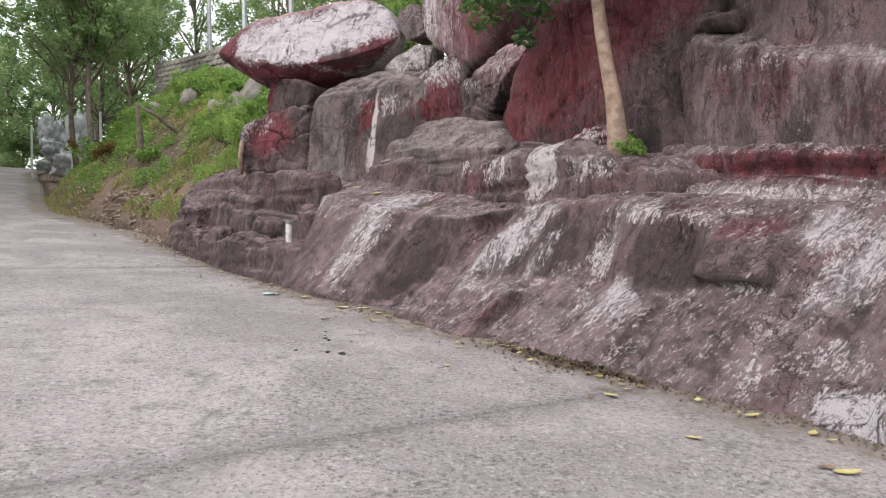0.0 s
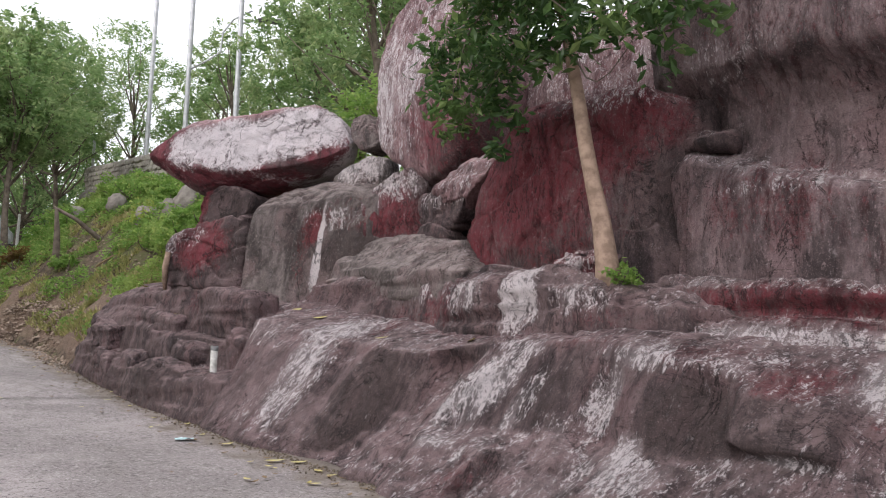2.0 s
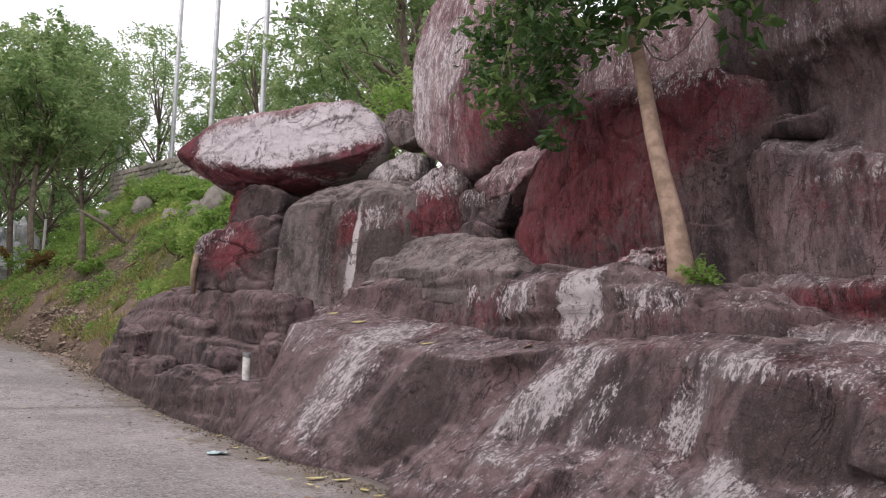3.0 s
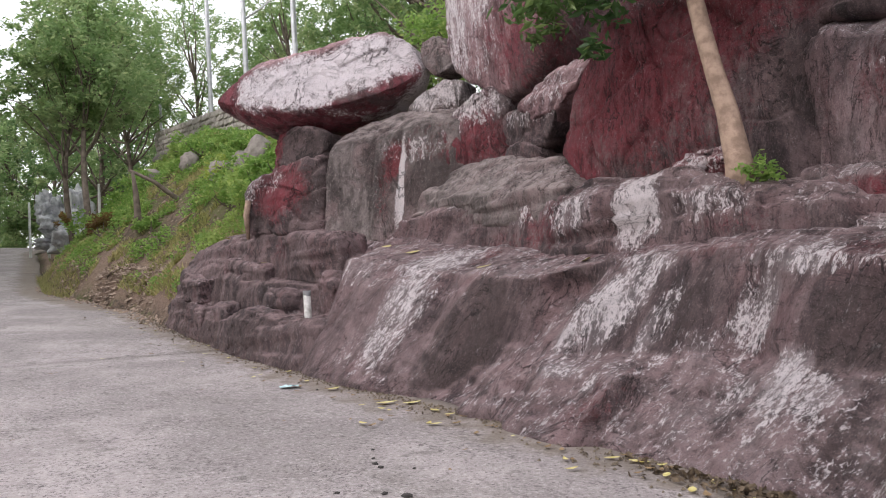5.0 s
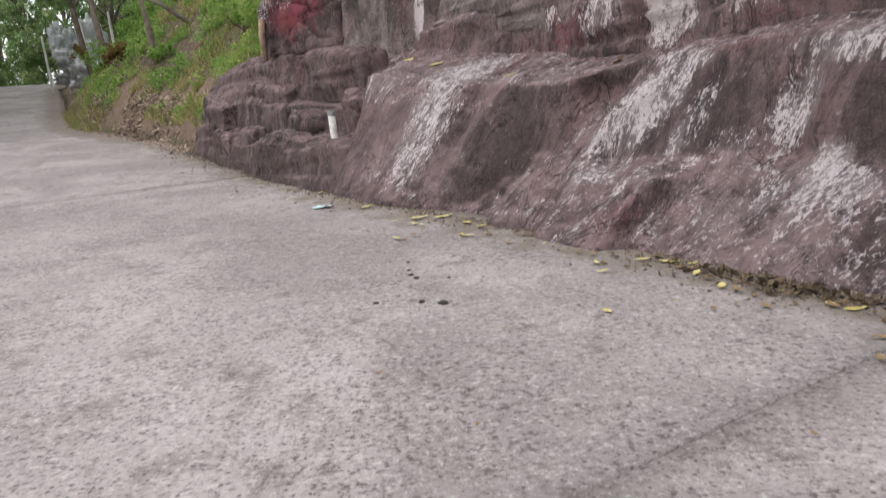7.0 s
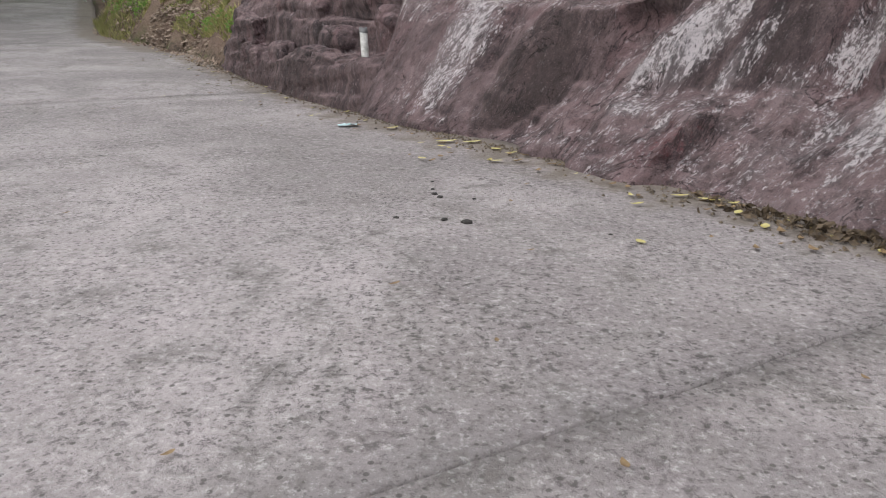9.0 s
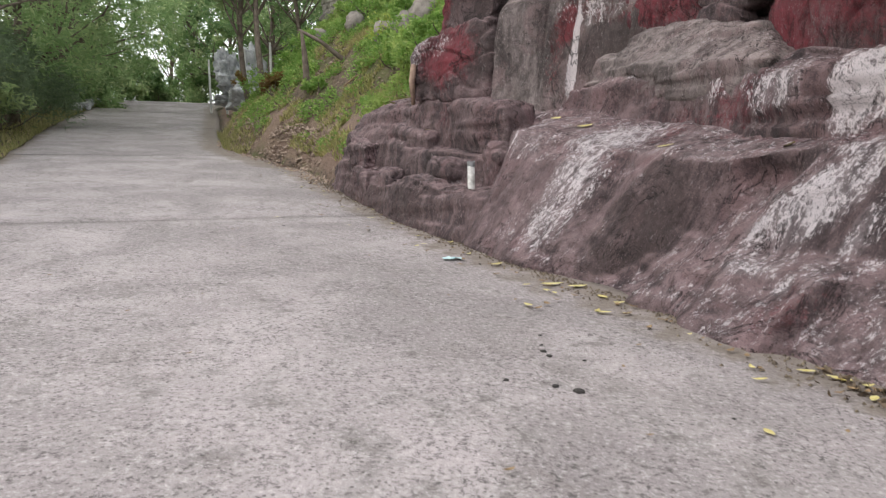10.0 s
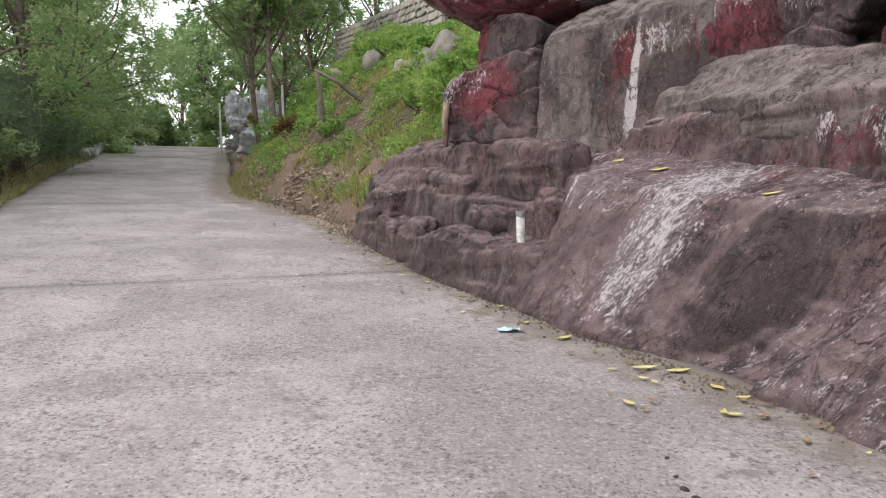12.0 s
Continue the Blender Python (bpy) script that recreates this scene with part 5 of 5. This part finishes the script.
def stone_wall():
    wall = tagged(new("stone_wall"), "low rubble stone retaining wall on the bank", "wall", kind="structure")
    rng = random.Random(4)
    s0, s1, w0 = 22.0, 34.5, 8.35
    verts, faces = [], []
    n = 40
    for i in range(n + 1):
        s = s0 + (s1 - s0) * i / n
        for w, h in ((w0 + 0.04, 3.9), (w0 + 0.04, 5.58), (w0 + 0.4, 5.58), (w0 + 0.4, 3.9)):
            verts.append(at(s, w, h))
    mesh_object("wall_core", verts, grid_faces(n + 1, 4, True), MORTAR, wall, smooth=False)
    shapes = []
    for k in range(7):
        bm = bmesh.new()
        bmesh.ops.create_cube(bm, size=1)
        for v in bm.verts:
            v.co += Vector((rng.uniform(-0.06, 0.06), rng.uniform(-0.06, 0.06), rng.uniform(-0.07, 0.07)))
        bmesh.ops.bevel(bm, geom=bm.edges[:], offset=0.07, segments=1, affect="EDGES")
        me = bpy.data.meshes.new("stone")
        bm.to_mesh(me)
        bm.free()
        me.materials.append(STONE_WALL)
        shapes.append(me)
    yaw = math.degrees(math.atan2(DY, DX))
    h, row = 4.45, 0
    while h < 5.6:
        tall = rng.uniform(0.17, 0.23)
        s = s0 + rng.uniform(0, 0.3)
        while s < s1:
            long = rng.uniform(0.24, 0.55)
            st = new("stone", rng.choice(shapes))
            st.parent = wall
            st.matrix_world = Matrix.Translation(at(s + long / 2, w0 + 0.05 + rng.uniform(-0.02, 0.02), h + tall / 2)) @ pose(0, 0, 0, rng.uniform(-3, 3), rng.uniform(-2, 5), yaw) @ Matrix.Diagonal((long - 0.03, 0.22, tall - 0.03, 1))
            s += long
        h += tall
        row += 1


stone_wall()


def loose_rock(name, s, w, h, size, mat, seed, label, group="", category="rock", squash=(1, 1, 1), amount=0.22, detail=3):
    bm = bmesh.new()
    bmesh.ops.create_icosphere(bm, subdivisions=detail, radius=size)
    for v in bm.verts:
        p = v.co / size + Vector((seed * 3.7, seed, 0))
        v.co *= 1 + amount * noise.fractal(p * 1.3, 0.8, 2, 4) - amount * 0.6 * max(0.0, 0.25 - noise.voronoi(p * 1.6)[0][0])
        v.co = Vector((v.co.x * squash[0], v.co.y * squash[1], v.co.z * squash[2]))
    me = bpy.data.meshes.new(name)
    bm.to_mesh(me)
    bm.free()
    me.materials.append(mat)
    me.polygons.foreach_set("use_smooth", [detail > 2] * len(me.polygons))
    ob = new(name, me)
    ob.location = at(s, w, h)
    ob.rotation_euler = (0, 0, seed * 1.3)
    return tagged(ob, label, category, group)


for i, (s, w, h, sz, sq) in enumerate([(38.4, 5.1, 1.0, 0.75, (1.2, 1.0, 0.8)), (38.3, 4.55, 0.75, 0.45, (1.4, 1.0, 0.6)), (38.1, 4.45, 2.35, 0.42, (0.8, 0.9, 1.3)), (38.2, 4.85, 2.1, 0.45, (0.7, 0.8, 1.5)),
                                     (38.0, 4.6, 1.6, 0.5, (1.0, 1.0, 0.9)), (37.8, 5.6, 1.6, 0.8, (0.8, 0.8, 1.7)), (37.0, 5.3, 0.9, 0.7, (1.3, 1.1, 0.8))]):
    loose_rock("pale_rock", s, w, h, sz, PALE_ROCK, 50 + i, "pale grey sculpted rock where the road bends", "pale sculpted rocks", squash=sq, amount=0.75, detail=4)
bm = bmesh.new()
bmesh.ops.create_cube(bm, size=1, matrix=Matrix.Diagonal((0.5, 0.4, 1.1, 1)))
bmesh.ops.bevel(bm, geom=bm.edges[:], offset=0.03, segments=2, affect="EDGES")
me = bpy.data.meshes.new("dark_box")
bm.to_mesh(me)
bm.free()
me.materials.append(DARK_DOOR)
box = tagged(new("dark_box", me), "dark grey upright box beside the pale rocks", "box")
box.matrix_world = Matrix.Translation(at(36.0, 5.95, bank(36.0, 5.95) + 1.2)) @ pose(0, 0, 0, 0, 0, 35)
for i, (s, w, sz) in enumerate([(20.0, 6.53, 0.38), (19.6, 6.85, 0.36), (19.3, 7.25, 0.4), (22.4, 6.4, 0.3), (24.5, 5.9, 0.35), (30.5, 7.4, 0.6), (29.0, 7.3, 0.5)]):
    loose_rock("hill_rock", s, w, bank(s, w) + 0.12, sz, HILL_STONE, 70 + i, "brown grey field rock half sunk in the bank", "rocks on the bank", squash=(0.9, 0.9, 1.1))
for i in range(9):
    s = 38.5 + i * 0.75
    w = curve(s, [0, 20, 30, 44, 60], [-2.0, -2.0, -2.05, -1.3, 1.0]) - 0.25 - 0.15 * (i % 2)
    loose_rock("edge_stone", s, w, 0.12, 0.2 + 0.06 * (i % 3), PALE_ROCK, 90 + i, "whitish edge stone along the road", "edge stones", "stone", (1.2, 0.9, 0.8), 0.25, 2)

# fallen branches on the bank
v, f = tube([at(21.5, 4.67, 3.2) + Vector((0, 0, 0)), at(21.4, 5.2, 2.95), at(21.5, 5.7, 2.6), at(21.5, 6.1, 2.35)], [0.035, 0.055, 0.06, 0.075], 8, 2, 0.3)
tagged(mesh_object("fallen_branch", v, f, BARK_GREY), "brown fallen branch lying on the bank", "branch")
v, f = tube([at(21.4, 4.72, 3.15), at(21.5, 4.8, 2.6), at(21.6, 4.85, 2.0), at(21.7, 4.9, 1.3)], [0.04, 0.07, 0.09, 0.12], 8, 4, 0.3)
tagged(mesh_object("tree_stump", v, f, BARK_GREY), "broken leaning stump on the bank", "stump")
v, f = tube([at(19.0, 5.5, 2.13), at(18.9, 5.3, 2.0), at(18.8, 5.1, 1.85)], [0.015, 0.02, 0.018], 6)
tagged(mesh_object("stick", v, f, FALLEN_BROWN), "thin dry stick on the grassy bank", "stick")
v, f = tube([at(13.05, 4.72, 2.2), at(13.1, 4.7, 1.95), at(13.2, 4.75, 1.6)], [0.045, 0.055, 0.03], 7, 2, 0.3)
tagged(mesh_object("dead_root", v, f, BARK), "pale dead root hanging from the rock", "root")


# white pipe stub standing on the ledge
def pipe_stub():
    foot = at(10.86, 4.66, 0.74)
    ob = tagged(new("pipe_stub"), "chalky white plastic pipe stub standing on the ledge", "pipe")
    ob.location = foot
    for nm, r0, r1, h0, h1, mat in (("tube", 0.047, 0.04, -0.15, 0.13, PLASTIC_WHITE), ("rim", 0.05, 0.038, 0.13, 0.19, LAMP_GREY)):
        n = 20
        verts = []
        for r, h in ((r0, h0), (r0, h1), (r1, h1), (r1, max(h0, h1 - 0.08))):
            for j in range(n):
                a = 2 * math.pi * j / n
                verts.append((r * math.cos(a), r * math.sin(a), h + 0.006 * math.sin(2 * a)))
        mesh_object(nm, verts, grid_faces(4, n, True), mat, ob)


pipe_stub()


# ---- leaves and litter on road and ledges ----
def fallen_leaf(s, w, h, size, turn, mat, label, group, curl=0.25):
    n = 7
    verts = []
    for i in range(n):
        k = i / (n - 1)
        half = 0.5 * size * 0.4 * math.sin(math.pi * (k ** 0.8)) + 0.002
        x = size * (k - 0.5)
        z = 0.012 + curl * size * (k - 0.5) ** 2
        verts += [(x, -half, z + curl * half * 0.5), (x, 0, z), (x, half, z + curl * half * 0.7)]
    ob = mesh_object("fallen_leaf", verts, grid_faces(n, 3), mat)
    ob.matrix_world = Matrix.Translation(at(s, w, h)) @ pose(0, 0, 0, 0, 0, turn)
    return tagged(ob, label, "leaf", group)


rng = random.Random(12)
YELLOW = [(5.6, 4.42, 0.13), (5.15, 4.4, 0.12), (4.2, 4.4, 0.14), (4.05, 4.46, 0.1), (3.4, 4.5, 0.13), (3.0, 4.5, 0.15), (2.6, 4.5, 0.14), (9.08, 4.13, 0.2), (8.1, 4.19, 0.24), (7.96, 4.37, 0.22), (7.49, 3.62, 0.15), (7.56, 4.36, 0.17), (7.34, 4.36, 0.12), (7.12, 4.06, 0.15), (7.4, 4.62, 0.16), (8.15, 3.96, 0.1), (10.39, 3.83, 0.1),
          (13.99, 4.0, 0.18), (12.68, 2.53, 0.13), (11.86, 3.34, 0.1), (15.34, 3.61, 0.16), (17.47, 3.62, 0.18), (5.44, 4.5, 0.18), (4.88, 4.5, 0.15), (4.71, 4.5, 0.14), (4.58, 4.42, 0.13), (4.88, 4.28, 0.13), (4.33, 4.42, 0.13),
          (3.77, 4.04, 0.16), (5.0, 3.52, 0.1), (2.15, 3.99, 0.2), (2.89, 3.75, 0.13), (9.7, 4.1, 0.13), (10.9, 3.95, 0.12), (12.4, 3.8, 0.14), (13.2, 3.85, 0.12), (14.8, 3.7, 0.14), (16.4, 3.75, 0.16)]
for s, w, size in YELLOW:
    fallen_leaf(s, w, 0.004, size * 0.85, rng.uniform(0, 360), FALLEN, "yellow fallen leaf on the concrete road", "yellow fallen leaves", 0.08 + 0.15 * rng.random())
for i in range(150):
    s = rng.uniform(1.5, 20)
    w = toe(s) - 0.05 - abs(rng.gauss(0, 0.35))
    fallen_leaf(s, w, 0.004, rng.uniform(0.04, 0.11), rng.uniform(0, 360), FALLEN_BROWN if rng.random() < 0.75 else FALLEN, "small dry leaf along the road edge", "dry leaves along the road edge", 0.5)
for i in range(60):
    fallen_leaf(rng.uniform(1.5, 22), rng.uniform(-1.6, 4.0), 0.004, rng.uniform(0.025, 0.06), rng.uniform(0, 360), FALLEN_BROWN, "tiny dry leaf scrap on the road", "leaf scraps on the road", 0.5)
for i, (s, w, size) in enumerate([(6.34, 3.14, 0.05), (6.04, 2.69, 0.04), (5.87, 2.9, 0.05), (5.76, 2.98, 0.07), (6.74, 3.3, 0.04), (6.43, 3.15, 0.05), (12.01, 2.51, 0.04), (9.2, 4.0, 0.035), (6.2, 3.3, 0.03), (6.55, 3.2, 0.035), (5.2, 3.5, 0.03)]):
    loose_rock("dirt_clod", s, w, size * 0.08, size * 0.38, DARK_RUBBER, 120 + i, "dark dried dirt clod on the road", "dirt clods", "clod", (1.2, 0.9, 0.5), 0.4, 2)


def litter():
    n = 9
    verts = []
    for i in range(n):
        for j in range(n):
            x, y = (i / (n - 1) - 0.5) * 0.2, (j / (n - 1) - 0.5) * 0.13
            verts.append((x, y, 0.012 + 0.035 * abs(noise.noise((x * 16, y * 18, 3)))))
    ob = mesh_object("plastic_wrapper", verts, grid_faces(n, n), LITTER_BLUE, smooth=False)
    ob.matrix_world = Matrix.Translation(at(9.49, 3.82, 0.0)) @ pose(0, 0, 0, 0, 0, 20)
    tagged(ob, "crumpled pale blue plastic wrapper on the road", "litter")


litter()


def edge_crumbs():
    """Grit and leaf crumbs in the seam between road and rock."""
    rng = random.Random(31)
    verts, faces = [], []
    for _ in range(2600):
        s = rng.uniform(1.0, 17)
        d = abs(rng.gauss(0, 0.13)) if not 4.0 < s < 6.0 else abs(rng.gauss(0, 0.2))
        p = at(s, toe(s) + 0.03 - d, 0.004)
        r = rng.uniform(0.006, 0.02)
        o = len(verts)
        a = rng.random() * 6.28
        verts += [p + Vector((math.cos(a) * r, math.sin(a) * r, 0)), p + Vector((math.cos(a + 2) * r, math.sin(a + 2) * r, 0)), p + Vector((math.cos(a + 4) * r, math.sin(a + 4) * r, 0)), p + Vector((0, 0, r * 0.9))]
        faces += [(o, o + 1, o + 3), (o + 1, o + 2, o + 3), (o + 2, o, o + 3)]
    tagged(fast_mesh("edge_grit", verts, faces, simple("grit", (0.06, 0.045, 0.035), (0.2, 0.16, 0.11), 40, 0.9, 0.0)), "dark grit and leaf crumbs along the rock foot", "grit", kind="stuff")


edge_crumbs()


def seam_litter():
    """Rotting leaves heaped in the seam at the rock foot."""
    rng = np.random.default_rng(41)
    pts, sizes = [], []
    for _ in range(320):
        s = 4.6 + rng.normal() * 0.4
        w = toe(s) - 0.08 - abs(rng.normal()) * 0.1
        pts.append(tuple(at(s, w, 0.012 + 0.035 * rng.random())))
        sizes.append(0.03 + 0.06 * rng.random())
    v, f = leaf_arrays(np.array(pts), sizes, rng, 0.5, 0.0)
    tagged(fast_mesh("leaf_litter", v, f, simple("rotting_leaf", (0.035, 0.026, 0.02), (0.12, 0.085, 0.05), 30, 0.8, 0.0, island=True, spread=0.25)), "dark rotting leaves heaped along the rock foot", "leaf litter", kind="stuff")


seam_litter()


def bank_rubble():
    """Clods, stones and dead leaves along the cut foot of the bank."""
    rng = random.Random(77)
    verts, faces = [], []
    for _ in range(4200):
        s = rng.uniform(15.2, 25.5)
        d = rng.uniform(-0.25, 0.75) if rng.random() < 0.75 else rng.uniform(0.7, 3.5)
        w = toe(s) + d
        p = at(s, w, max(0.0, bank(s, w)) - 0.02)
        r = rng.uniform(0.015, 0.05) * (1.6 if rng.random() < 0.12 else 1.0)
        o = len(verts)
        turn = rng.random() * 6.28
        for k in range(5):
            a = turn + k * 6.283 / 5
            q = r * rng.uniform(0.7, 1.25)
            verts.append(p + Vector((math.cos(a) * q, math.sin(a) * q, 0)))
        verts.append(p + Vector((rng.uniform(-0.3, 0.3) * r, rng.uniform(-0.3, 0.3) * r, r * rng.uniform(0.5, 1.1))))
        faces += [(o + k, o + (k + 1) % 5, o + 5) for k in range(5)]
    n = Nodes("rubble")
    n.color(n.mix(n.range(n.rand(True), 0, 1, 0, 1, False), (0.1, 0.065, 0.045), (0.4, 0.31, 0.24))).rough(0.95)
    tagged(fast_mesh("bank_rubble", verts, faces, n.mat), "brown clods and dry leaf rubble at the bank foot", "rubble", kind="stuff")


bank_rubble()
for s_, w_, h_ in [(12.71, 4.8, 1.1), (14.6, 4.9, 1.6), (7.0, 5.75, 1.42), (8.21, 5.5, 1.3), (9.6, 5.5, 1.52), (11.6, 5.6, 1.8), (10.4, 5.6, 1.62)]:
    ray_from = at(s_, w_, h_ + 0.5)
    bpy.context.view_layer.update()
    hit = scene.ray_cast(bpy.context.evaluated_depsgraph_get(), ray_from, Vector((0, 0, -1)))
    if hit[0]:
        lf = fallen_leaf(0, 0, 0, 0.2, 40 * s_, FALLEN, "yellow fallen leaf resting on the rock ledge", "leaves on the ledges", 0.25)
        lf.matrix_world = Matrix.Translation(hit[1]) @ pose(0, 0, 0, 10, -8, 40 * s_)
